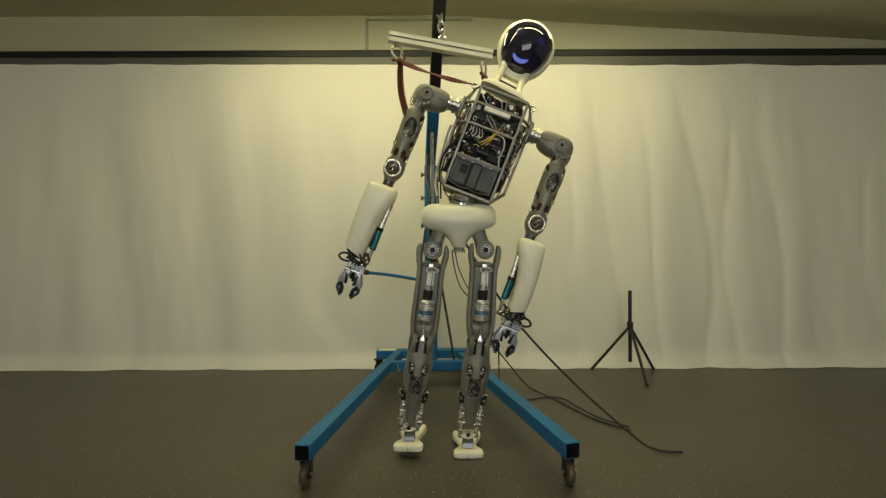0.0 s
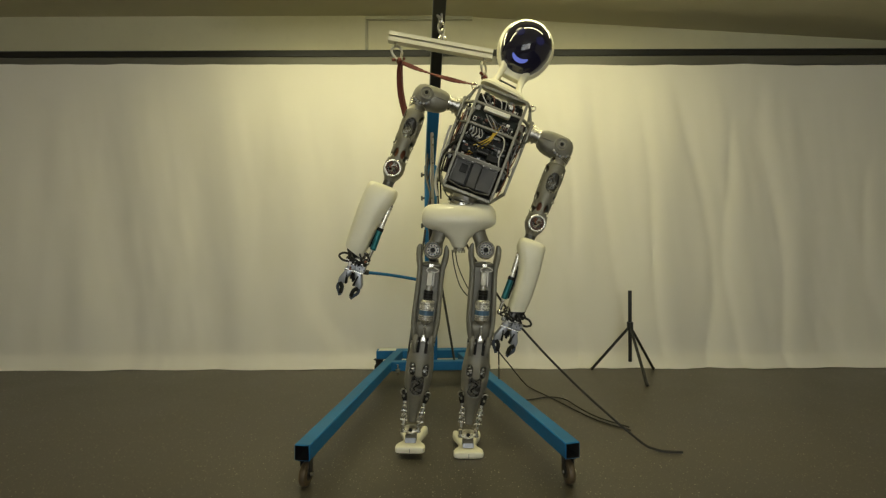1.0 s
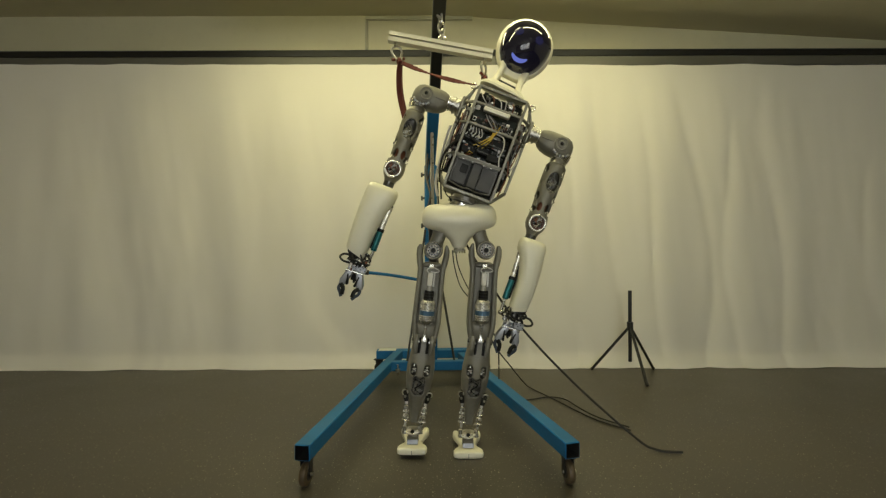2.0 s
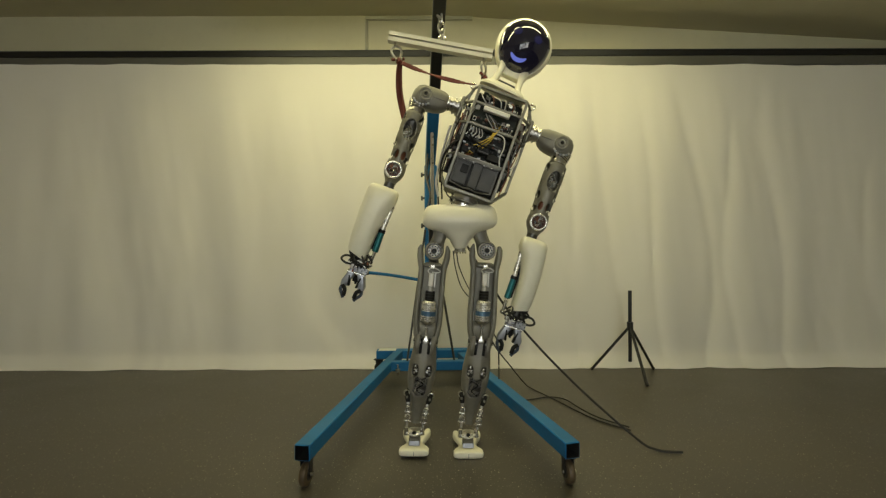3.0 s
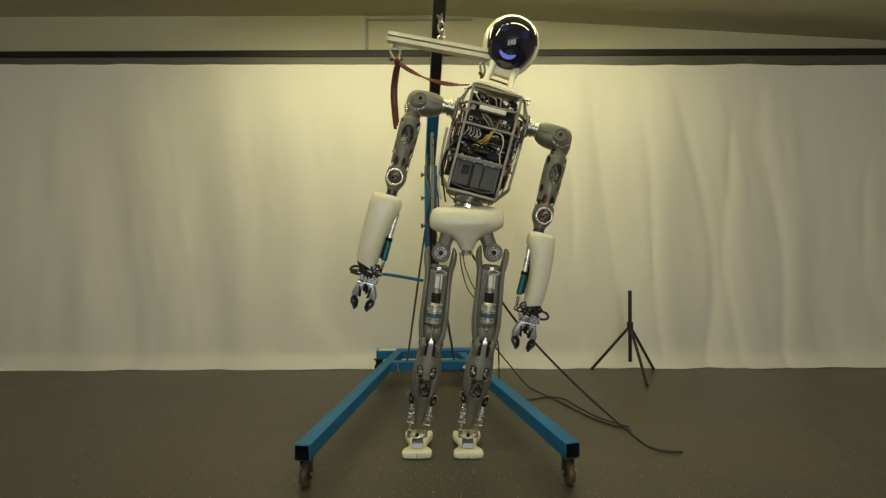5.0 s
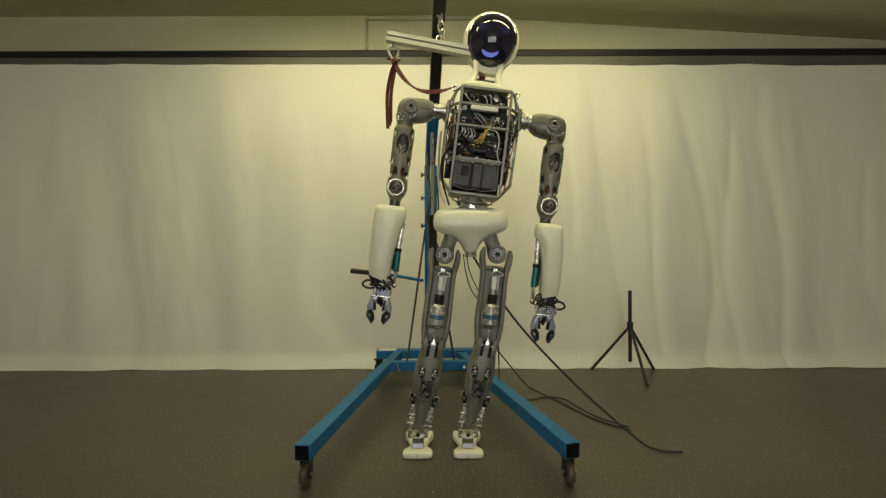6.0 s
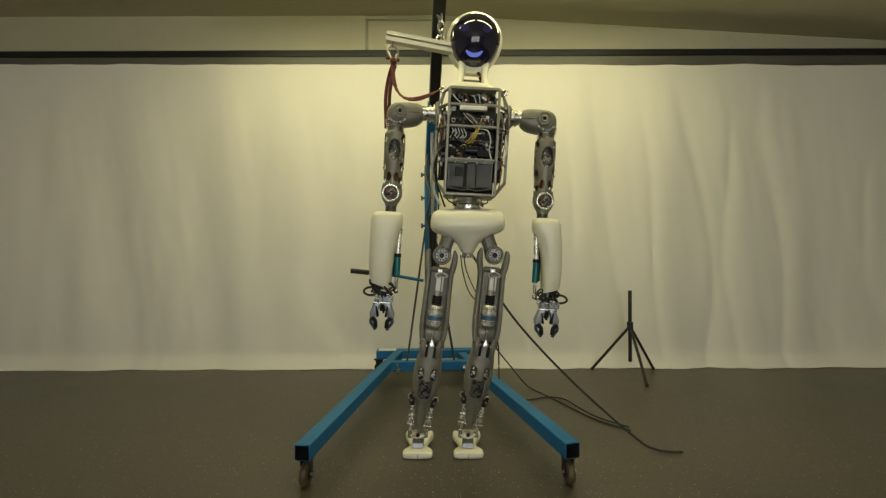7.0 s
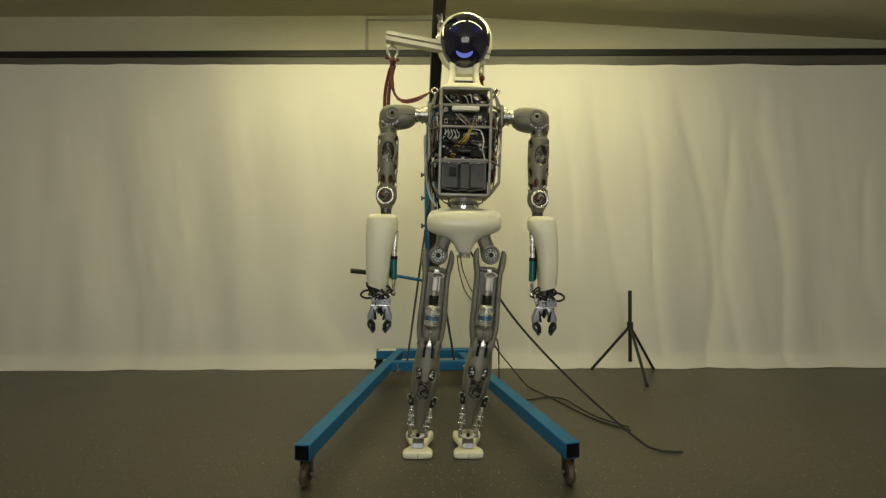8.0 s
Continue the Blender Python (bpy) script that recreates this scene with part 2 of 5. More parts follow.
# ---- room ----
def room():
    fl = part("floor", box(B(), (0, -0.3, -0.05), (8.6, 8.6, 0.1)), FLOOR, smooth=False)
    tagged(fl, "dark grey speckled rubber floor, slightly worn", "floor", kind="structure")
    wn = part("wall_north", box(B(), (0, 3.72, 1.45), (8.6, 0.12, 3.1)), WALLP, smooth=False)
    tagged(wn, "beige painted wall above the curtain rail", "wall", kind="structure")
    for name, x in (("wall_west", -4.25), ("wall_east", 4.25)):
        w = part(name, box(B(), (x, -0.3, 1.45), (0.12, 8.0, 3.1)), ROOM, smooth=False)
        tagged(w, "plain pale plastered side wall of the laboratory", "wall", kind="structure")
    bm = B()
    y = -4.4
    x0, x1, z0, z1 = -1.7, 1.9, 0.95, 2.65
    box(bm, ((-4.31 + x0) / 2, y, 1.45), (x0 + 4.31, 0.16, 3.1))
    box(bm, ((4.31 + x1) / 2, y, 1.45), (4.31 - x1, 0.16, 3.1))
    box(bm, ((x0 + x1) / 2, y, (z0 - 0.1) / 2), (x1 - x0, 0.16, z0 + 0.1))
    box(bm, ((x0 + x1) / 2, y, (z1 + 3.0) / 2), (x1 - x0, 0.16, 3.0 - z1))
    ws = part("wall_south", bm, ROOM, smooth=False)
    tagged(ws, "plain pale plastered wall with a window opening", "wall", kind="structure")
    win = tagged(new("window_1"), "wide white three-bay window in the rear wall", "window", kind="structure")
    bm = B()
    bay = (x1 - x0) / 3
    for k in range(4):
        box(bm, (x0 + k * bay + (0.05 if k == 0 else -0.05 if k == 3 else 0), y, (z0 + z1) / 2), (0.1 if k in (0, 3) else 0.2, 0.08, z1 - z0), 0.004)
    for k in range(3):
        box(bm, (x0 + (k + 0.5) * bay, y, (z0 + z1) / 2), (0.07, 0.07, z1 - z0 - 0.1), 0.004)
    for z in (z0 + 0.03, z1 - 0.03):
        box(bm, ((x0 + x1) / 2, y, z), (x1 - x0, 0.078, 0.06), 0.004)
    part("window_frame", bm, WHITEP, win)
    for xa, xb in ((x0 + k * bay + 0.1, x0 + (k + 1) * bay - 0.1) for k in range(3)):
        p = part("pane", box(B(), ((xa + xb) / 2, y, (z0 + z1) / 2), (xb - xa, 0.008, z1 - z0 - 0.12)), GLASS, win)
        p.visible_shadow = False
    # ceiling: level on one side, falling slightly on the other
    bm = B()
    rows = []
    for x, z in ((-4.31, 2.86), (0.0, 2.86), (4.31, 2.60)):
        rows.append([bm.verts.new((x, yy, zz)) for yy, zz in ((-4.5, z), (3.78, z), (3.78, z + 0.2), (-4.5, z + 0.2))])
    for a, b in zip(rows, rows[1:]):
        for j in range(4):
            bm.faces.new((a[j], a[(j + 1) % 4], b[(j + 1) % 4], b[j]))
    bm.faces.new(rows[0])
    bm.faces.new(rows[-1])
    tagged(part("ceiling", bm, CEIL, smooth=False), "olive beige painted ceiling", "ceiling", kind="structure")


def curtain():
    bm = B()
    rows = []
    nx, nz = 420, 44
    for i in range(nx + 1):
        x = -4.1 + 8.2 * i / nx
        col = []
        for k in range(nz + 1):
            f = (k / nz) ** 1.6
            z = 0.002 + (2.367 - 0.004 * x + 0.010 * noise.noise((x * 2.3, 0.0, 11.0)) + 0.004 * noise.noise((x * 7.0, 0.0, 3.0))) * f
            w = 0.010 * noise.noise((x * 1.7, f * 0.5, 0.3)) + 0.030 * noise.noise((x * 3.1 + f * 0.8, f * 0.7, 4.0)) + 0.007 * noise.noise((x * 6.5 - f * 1.2, f * 0.8, 9.0))
            w += 0.02 * noise.noise((x * 0.8 - f * 0.6, f * 1.1, 2.0)) * (1 - f)
            # a sagging swag near the crane's rear and slanting creases at the other side
            d = math.hypot((x + 0.5) / 0.56, (z - 0.78) / 0.70)
            if d < 1.1 and z < 0.95:
                side = min(1.0, max(0.0, (0.95 - z) / 0.5)) * min(1.0, max(0.0, (-0.05 - x) / 0.4))
                w += 0.017 * side * (max(0.0, (d - 0.25) / 0.65) ** 1.5 if d < 0.9 else max(0.0, (1.1 - d) / 0.2) ** 0.8)
            if x > 0.3:
                g = x * 2.6 + f * 1.3
                w += 0.020 * min(1.0, (x - 0.3) / 0.4) * (1 - 2 * abs(noise.noise((g, f * 1.1 - x * 0.4, 5.0)))) ** 3
            w += 0.005 * noise.noise((x * 13 + f * 5, f * 6, 1.0)) * (0.4 + noise.noise((x * 1.1, f * 2, 8.0)))
            w *= 1 - 0.8 * max(0.0, (f - 0.82) / 0.18)
            lift = 0.004 * abs(noise.noise((x * 2.2, 0, 7.0))) if k == 0 else 0
            col.append(bm.verts.new((x, 3.46 + w - 0.045 * (max(0, 0.05 - f) / 0.05) ** 1.3, z + lift)))
        rows.append(col)
    for a, b in zip(rows, rows[1:]):
        for k in range(nz):
            bm.faces.new((a[k], b[k], b[k + 1], a[k + 1]))
    ob = tagged(part("curtain", bm, CLOTH), "cream fabric backdrop curtain hanging in soft folds", "curtain")
    thick(ob, 0.002).modifiers["thickness"].use_rim = False
    rail = tagged(new("curtain_rail"), "long black and grey curtain rail on the wall", "rail")
    bm = B()
    box(bm, (0, 3.56, 2.473), (8.2, 0.14, 0.066), 0.012)
    part("rail_body", bm, RAILM, rail, "black rounded upper rail")
    bm = B()
    box(bm, (0, 3.5, 2.404), (8.2, 0.05, 0.078), 0.006)
    part("rail_lip", bm, RAILG, rail, "grey lower lip of the rail")
    part("rail_bracket", box(B(), (-1.9, 3.62, 2.473), (0.05, 0.09, 0.04), 0.004), RAILG, rail)
    part("rail_bracket", box(B(), (1.9, 3.62, 2.473), (0.05, 0.09, 0.04), 0.004), RAILG, rail)
    tr = tagged(new("cable_trunking"), "thin grey cable trunking fixed on the wall", "trunking")
    part("horizontal_run", box(B(), (-0.19, 3.648, 2.83), (0.88, 0.024, 0.03), 0.004), PIPE, tr)
    part("vertical_run", box(B(), (-0.622, 3.648, 2.662), (0.022, 0.024, 0.30), 0.004), PIPE, tr)


def ceiling_lamps():
    for lx, ly, lz, ln, _ in LAMPS:
        th = tagged(new("ceiling_lamp"), "slim suspended fluorescent ceiling lamp, switched on", "lamp", group="ceiling lamps")
        th.location = (lx, ly, lz)
        part("housing", box(B(), (0, 0, 0.03), (ln + 0.06, 0.16 if ly > 2 else 0.1, 0.05), 0.01), WHITEP, th)
        part("tube", cyl(B(), (-ln / 2, 0, -0.012), (ln / 2, 0, -0.012), 0.013, seg=12), LIT, th, "glowing fluorescent tube")
        for sx in (-0.5, 0.5):
            part("hanger", cyl(B(), (sx, 0, 0.05), (sx, 0, 0.16 if lx < 0 else 0.09), 0.004, seg=8), STEEL, th)


room()
curtain()
ceiling_lamps()


# ---- workshop crane ----
def caster(parent, x, y, top, r, turn, wide=0.032, tyre=WHEEL):
    """A swivel caster under a beam; its axle is level."""
    q = Matrix.Translation((x, y, 0)) @ pose(0, 0, 0, 0, 0, turn)
    w = B()
    cyl(w, (-wide / 2, 0, r), (wide / 2, 0, r), r, seg=32)
    es = [e for e in w.edges if len(e.link_faces) == 2 and e.calc_face_angle(0) > 1]
    bmesh.ops.bevel(w, geom=es, offset=0.008, segments=3, profile=0.5, affect="EDGES")
    f = B()
    for q2 in (-1, 1):
        loft(f, [(top, q2 * (wide / 2 + 0.004), 0.010, 0.0015, 0.022, 6), (r + 0.022, q2 * (wide / 2 + 0.004), 0.006, 0.0015, 0.016, 6), (r, q2 * (wide / 2 + 0.004), 0.0, 0.0015, 0.012, 4), (r - 0.011, q2 * (wide / 2 + 0.004), 0.0, 0.0015, 0.007, 4)], 20)
    box(f, (0, 0.012, top - 0.004), (wide + 0.022, 0.06, 0.008), 0.001)
    a = B()
    cyl(a, (-wide / 2 - 0.009, 0, r), (wide / 2 + 0.016, 0, r), 0.006, seg=12)
    for b in (w, f, a):
        bmesh.ops.transform(b, matrix=q, verts=b.verts)
    h = B()
    for q2 in (-1, 1):
        cyl(h, (q2 * (wide / 2 - 0.001), 0, r), (q2 * (wide / 2 + 0.002), 0, r), r * 0.55, r * 0.5, 24)
    bmesh.ops.transform(h, matrix=q, verts=h.verts)
    wh = part("caster", w, tyre, parent, "worn dark caster wheel")
    part("wheel_hub", h, BLACKP, wh)
    part("fork", f, BLACKP, wh)
    part("axle", a, STEEL, wh)


def crane():
    c = tagged(new("workshop_crane"), "blue steel workshop crane on casters with splayed legs", "crane")
    legs = (((-0.548, 1.712, 0.143), (-0.335, 3.30, 0.143)), ((0.503, 1.724, 0.143), (0.135, 3.24, 0.143)))
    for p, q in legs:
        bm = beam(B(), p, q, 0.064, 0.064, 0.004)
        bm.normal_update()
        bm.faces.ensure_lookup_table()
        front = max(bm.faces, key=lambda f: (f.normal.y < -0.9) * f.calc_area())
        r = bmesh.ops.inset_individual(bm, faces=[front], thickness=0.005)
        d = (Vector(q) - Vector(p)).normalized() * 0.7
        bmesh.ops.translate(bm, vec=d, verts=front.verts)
        # inner walls take a near-black colour: shade of the hollow is painted on
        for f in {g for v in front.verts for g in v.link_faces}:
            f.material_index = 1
        part("leg", bm, BLUE, c, "blue square steel tube leg with an open end").data.materials.append(SMOKE_AND_SHADE)
    part("crossbeam", beam(B(), (-0.40, 2.99, 0.143), (0.24, 3.02, 0.143), 0.06, 0.06), BLUE, c)
    part("rear_beam", beam(B(), (-0.50, 3.33, 0.143), (0.34, 3.37, 0.143), 0.08, 0.06), BLUE, c)
    part("sticker", box(B(), (-0.42, 3.334, 0.1745), (0.13, 0.07, 0.001)), LABEL, c, "white paper sticker")
    for p, q in legs:
        d = (Vector(q) - Vector(p)).normalized()
        e = Vector(p) + d * 0.035
        caster(c, e.x, e.y, 0.111, 0.0465, -6 if p[0] < 0 else 6, 0.028)
    caster(c, -0.47, 3.30, 0.113, 0.046, 66, 0.03, RUBBER)
    caster(c, 0.31, 3.34, 0.113, 0.046, 50, 0.03, RUBBER)
    # mast, its braces, the ram and the two-stage boom
    part("mast", beam(B(), (-0.085, 3.08, 0.17), (-0.083, 3.04, 1.50), 0.085, 0.085, 0.005), BLUE, c)
    part("outer_boom", beam(B(), (-0.086, 3.06, 1.535), (-0.052, 2.60, 1.775), 0.070, 0.072, 0.005), BLUE, c)
    part("inner_boom", beam(B(), (-0.052, 2.62, 1.765), (-0.005, 1.93, 2.125), 0.060, 0.062, 0.005), BLACKP, c, "black telescopic inner boom tube")
    part("ram_cylinder", cyl(B(), (-0.066, 2.93, 0.62), (-0.066, 2.86, 1.15), 0.027, seg=24), BLACKP, c)
    part("ram_rod", cyl(B(), (-0.066, 2.86, 1.14), (-0.066, 2.76, 1.66), 0.010, seg=16), STEEL, c)
    part("pump_block", box(B(), (-0.066, 2.93, 0.64), (0.08, 0.08, 0.16), 0.008), BLUE, c)
    part("brace", cyl(B(), (-0.12, 3.0, 1.06), (-0.245, 3.0, 0.17), 0.007, seg=10), GREY_DK, c)
    part("brace", cyl(B(), (-0.04, 3.0, 0.86), (0.075, 3.02, 0.17), 0.008, seg=10), GREY_DK, c)
    hd = part("pump_handle", sweep(B(), [(-0.13, 2.88, 0.725), (-0.32, 2.80, 0.765), (-0.49, 2.72, 0.79)], 0.010, 10, 3), BLUE, c, "blue pump handle")
    part("grip", sweep(B(), [(-0.46, 2.733, 0.786), (-0.56, 2.69, 0.80)], 0.015, 12, 1), RUBBER, hd, "black rubber grip")
    for z in (1.44, 1.28, 1.09):
        b = part("bolt", cyl(B(), (-0.145, 3.045, z), (-0.05, 3.045, z), 0.008, seg=8), GREY_DK, c)
        part("nut", cyl(B(), (-0.150, 3.045, z), (-0.138, 3.045, z), 0.016, seg=6), GREY_DK, b)
    for x, y in ((-0.335, 2.955), (0.19, 2.985)):
        part("hinge_bolt", cyl(B(), (x - 0.05, y, 0.143), (x - 0.05, y - 0.03, 0.143), 0.012, seg=6), CHROME, c)
    lp = part("lock_pin", cyl(B(), (-0.302, 2.93, 0.165), (-0.302, 2.93, 0.095), 0.008, seg=10), CHROME, c, "bright steel locking pin")
    part("pin_knob", cyl(B(), (-0.302, 2.93, 0.135), (-0.302, 2.93, 0.118), 0.016, seg=12), STEEL, lp)
    # lifting chain below the boom's end
    part("boom_pin", cyl(B(), (-0.014, 2.17, 2.052), (-0.014, 2.055, 2.052), 0.007, seg=12), STEEL, c)
    z = 2.04
    for k in range(4):
        bm = ring(B(), (0, 0, 0), (0, 1, 0), 0.0155, 0.0052, 20, 8)
        bmesh.ops.scale(bm, vec=(1, 1, 1.75), verts=bm.verts)
        bmesh.ops.rotate(bm, matrix=Matrix.Rotation(radians(25 + 90 * (k % 2)), 3, "Z"), verts=bm.verts)
        bmesh.ops.translate(bm, vec=(-0.012 + 0.004 * k, 2.07, z - 0.038 * k), verts=bm.verts)
        part("chain_link", bm, STEEL, c)
    return c


crane()

# ---- humanoid robot ----
U = 0.00259  # metres in one drawing unit of the robot
PLANE = 2.03
robot = tagged(new("humanoid_robot"), "tall grey metal humanoid robot with cream plastic shells, leaning sideways", "robot")
robot.location = (0, PLANE, 0)
UPPER, PELVIS, LEGS, FORE, HEAD = [], [], {}, [], []


def rp(name, bm, material, parent=robot, label=""):
    return part(name, bm, material, parent, label, U)


def egg(bm, c, r, up, down, seg=48):
    """An egg with its own half height above and below its widest level."""
    bmesh.ops.create_uvsphere(bm, u_segments=seg, v_segments=seg // 2, radius=1.0)
    for v in bm.verts:
        x, y, z = v.co
        v.co = (c[0] + x * r[0], c[1] + y * r[1], c[2] + z * (down if z < 0 else up))
    return bm


def head():
    h = rp("head", egg(B(), (1, 32, 147), (51.6, 44), 49, 60), SHELL, label="cream egg-shaped head shell")
    C, R, UP, DOWN = (1.8, 13, 143), (45.0, 38), 41.5, 57
    rp("visor", egg(B(), C, R, UP, DOWN, 72), VISOR, h, "glossy black visor reflecting lamps and a window")
    bm = B()
    ring(bm, (0, 0, 0), (0, 1, 0), 1.0, 0.040, 72, 8)
    for w in bm.verts:
        x, y, z = w.co
        w.co = (C[0] + x * 46, C[1] + 3.5 + y * 70, C[2] + z * (DOWN + 1.4 if z < 0 else UP + 1.4))
    rp("rim", bm, SHELL, h)

    def on(x, z, lift=0.35):
        zz = (z - C[2]) / (DOWN if z < C[2] else UP)
        xx = (x - C[0]) / R[0]
        return Vector((x, C[1] - R[1] * math.sqrt(max(0.0, 1 - xx * xx - zz * zz)) - lift, z))

    def patch(outline):
        bm = B()
        top = [bm.verts.new(on(x, z)) for x, z in outline[0]]
        bot = [bm.verts.new(on(x, z)) for x, z in outline[1]]
        for i in range(len(top) - 1):
            bm.faces.new((top[i], top[i + 1], bot[i + 1], bot[i]))
        bmesh.ops.solidify(bm, geom=bm.faces[:], thickness=0.2)
        return bm
    a, b = [], []
    for i in range(25):
        f = -1 + 2 * i / 24
        edge = math.sqrt(max(0.0, 1 - f ** 6))
        a.append((0.5 + 15 * f, 108.0 - 6.6 * (1 - abs(f) ** 2.2) + 3.0 * edge))
        b.append((0.5 + 15 * f, 108.0 - 6.6 * (1 - abs(f) ** 2.2) - 3.0 * edge))
    rp("smile_display", patch((a, b)), SMILE, h, "glowing blue smile on the display")
    for ex in (-18.5, 19.5):
        bm = B()
        cen = bm.verts.new(on(ex, 144))
        rim = [bm.verts.new(on(ex + 7.5 * math.cos(t), 144 + 7 * math.sin(t))) for t in (2 * math.pi * i / 24 for i in range(24))]
        for i in range(24):
            bm.faces.new((cen, rim[i], rim[(i + 1) % 24]))
        rp("eye_display", bm, EYES, h, "dim round blue eye on the display")
    # neck: two struts round an opening on a flared collar
    bm = B()
    for sx in (-1, 1):
        loft(bm, [(98, 2 + sx * 21, 16, 7, 12, 3), (82, 2 + sx * 20, 9, 6.2, 10, 3), (66, 2 + sx * 21.5, 6, 5.6, 10, 3), (56, 2 + sx * 24, 5, 6, 12, 3), (52, 2 + sx * 27, 5, 9, 15, 3)], 24)
    box(bm, (3, 14, 86), (40, 18, 18), 2)
    box(bm, (2, 6, 55.5), (44, 22, 4), 1.5)
    loft(bm, [(100, 3, 28, 30, 20, 2.2), (92, 3, 24, 28, 18, 2.4), (86, 3, 20, 27, 15, 2.8), (83, 3, 18, 25, 13, 3)], 40)
    rp("neck", bm, SHELL, h, "cream neck with a rectangular opening")
    rp("collar", loft(B(), [(54, 2, 3, 31, 17, 3), (50, 2, 2, 38, 21, 3), (44.5, 2, 1, 43, 25, 3.5), (40.5, 2, 1, 43, 25, 3.5)], 48), SHELL, h, "cream flared collar plate")
    rp("neck_motor", cyl(B(), (-16, 15, 66), (20, 15, 66), 2.6, seg=16), GREY_DK, h)
    HEAD.append(h)


def bar(p, q, w=5.0):
    d = Vector(q) - Vector(p)
    m = d.to_track_quat("Z", "Y").to_matrix().to_4x4()
    return box(B(), (Vector(p) + Vector(q)) / 2, (w, w, d.length), 0.8, m)


def torso():
    def tp(name, bm, material, parent=None, label=""):
        bmesh.ops.scale(bm, vec=(0.965, 1, 0.965), verts=bm.verts)
        bmesh.ops.translate(bm, vec=(0, 0, -8.5), verts=bm.verts)
        return rp(name, bm, material, parent, label)

    t = rp("torso", box(B(), (1, 14, -48), (84, 30, 168), 3), DARK, label="open metal frame torso full of electronics")
    UPPER.append(t)
    F, K, S2 = -30, 30, -4
    # front frame, side frames and their diagonals
    for sx in (-1, 1):
        x, o = 2 + sx * 44, 2 + sx * 66
        tp("frame_bar", bar((x, F, 47), (x, F, -141), 5), BARS, t)
        tp("frame_bar", bar((o, S2, 26), (o - sx * 2, S2, -116), 4.8), BARS, t)
        tp("frame_bar", bar((o - sx * 2, S2, -114), (x - sx * 2, F + 3, -143), 5), BARS, t)
        tp("frame_bar", bar((x, K, 47), (x, K, -141), 5), BARS, t)
        tp("frame_bar", bar((x + sx * 9, S2, 46), (o, S2, 18), 4.5), BARS, t)
        tp("frame_bar", bar((x, F, 46), (x + sx * 11, S2, 46), 4), BARS, t)
        tp("frame_bar", bar((x + sx * 11, S2, 44), (x + sx * 16, S2, 5), 3.5), BARS, t)
        for z in (17, -21):
            tp("frame_bar", bar((x, F, z), (o, S2, z - 1), 4.5), BARS, t)
            tp("frame_bar", bar((o, S2, z - 1), (x, K, z), 4), BARS, t)
        tp("frame_bar", bar((x, F, -78), (o - sx * 1, S2, -84), 3), BARS, t)
        tp("side_board", box(B(), (2 + sx * 54, 4, -48), (1.6, 34, 108), 0.3), BROWN, t, "brown circuit board standing upright")
        tp("side_panel", box(B(), (2 + sx * 50, 16, -46), (16, 4, 130), 0.5), DARK, t)
        rb = random.Random(60 + sx)
        for k in range(30):
            xx, zz = 2 + sx * rb.uniform(47, 56), rb.uniform(-88, 12)
            tp("side_part", box(B(), (xx, -12 + rb.uniform(-4, 8), zz), (rb.uniform(3, 9), 6, rb.uniform(3, 12)), 0.5), rb.choice((DARK, BROWN, CHIP, GREY_DK, DARK, GREY, BOARD)), t)
        for k in range(7):
            tp("connector", box(B(), (2 + sx * (55 + (k % 3)), -10, -2 - 15 * k), (4, 4, 7 + 3 * (k % 2)), 0.5), (CHIP, LABEL, DARK, BROWN)[k % 4], t)
        sk = part("shoulder_tube", cyl(B(), (2 + sx * 60, 0, -3), (2 + sx * 84, 0, -2), 13.5, 11.5, 28), STEEL, t, "machined steel shoulder tube", U)
        for q, r in ((67, 16.5), (74, 15), (83, 13)):
            rp("flange", cyl(B(), (2 + sx * q, 0, -2), (2 + sx * (q + 3), 0, -2), r, seg=28), STEEL, sk)
        rp("shoulder_mount", box(B(), (2 + sx * 63, 0, -4), (6, 30, 40), 2), BARS, t)
        eb = tp("eye_bolt", ring(B(), (2 + sx * 57, 2, 53), (0.3 * sx, 1, 0), 5.2, 1.5, 24, 8), CHROME, t, "bright steel eye bolt")
        tp("eye_bolt_shank", cyl(B(), (2 + sx * 57, 2, 48), (2 + sx * 55, 2, 38), 2, seg=10), CHROME, eb)
    for z, w in ((46, 5.2), (17, 4.6), (-21, 4.6), (-141, 5)):
        tp("frame_bar", bar((-42, F, z), (46, F, z), w), BARS, t)
    for z in (46, -141):
        tp("frame_bar", bar((-42, K, z), (46, K, z), 5), BARS, t)
    tp("frame_bar", bar((-42, F, -79), (46, F, -79), 3.5), BARS, t)
    # boards and boxes behind the front frame
    tp("circuit_board", box(B(), (2, -8, -4), (80, 2, 34), 0.4), BOARD, t)
    tp("circuit_board", box(B(), (2, -7, -50), (80, 2, 52), 0.4), BOARD, t)
    tp("cream_bar", box(B(), (1, -33, 9.5), (48, 10, 8), 1.4), LABEL, t, "cream plastic bar on the front")
    rnd = random.Random(4)
    for k in range(95):
        x, z = rnd.uniform(-39, 41), rnd.choice((rnd.uniform(-19, 3), rnd.uniform(-76, -25), rnd.uniform(-76, -25), rnd.uniform(22, 41)))
        w, hh = rnd.uniform(2, 9), rnd.uniform(1.6, 6)
        tp("component", box(B(), (x, -10 - rnd.uniform(0, 7), z), (w, 5, hh), 0.4), rnd.choice((CHIP, CHIP, DARK, DARK, DARK, LABEL, CHROME, STEEL, GREY_DK, BROWN, BOARD, BOARD, CHIP)), t)
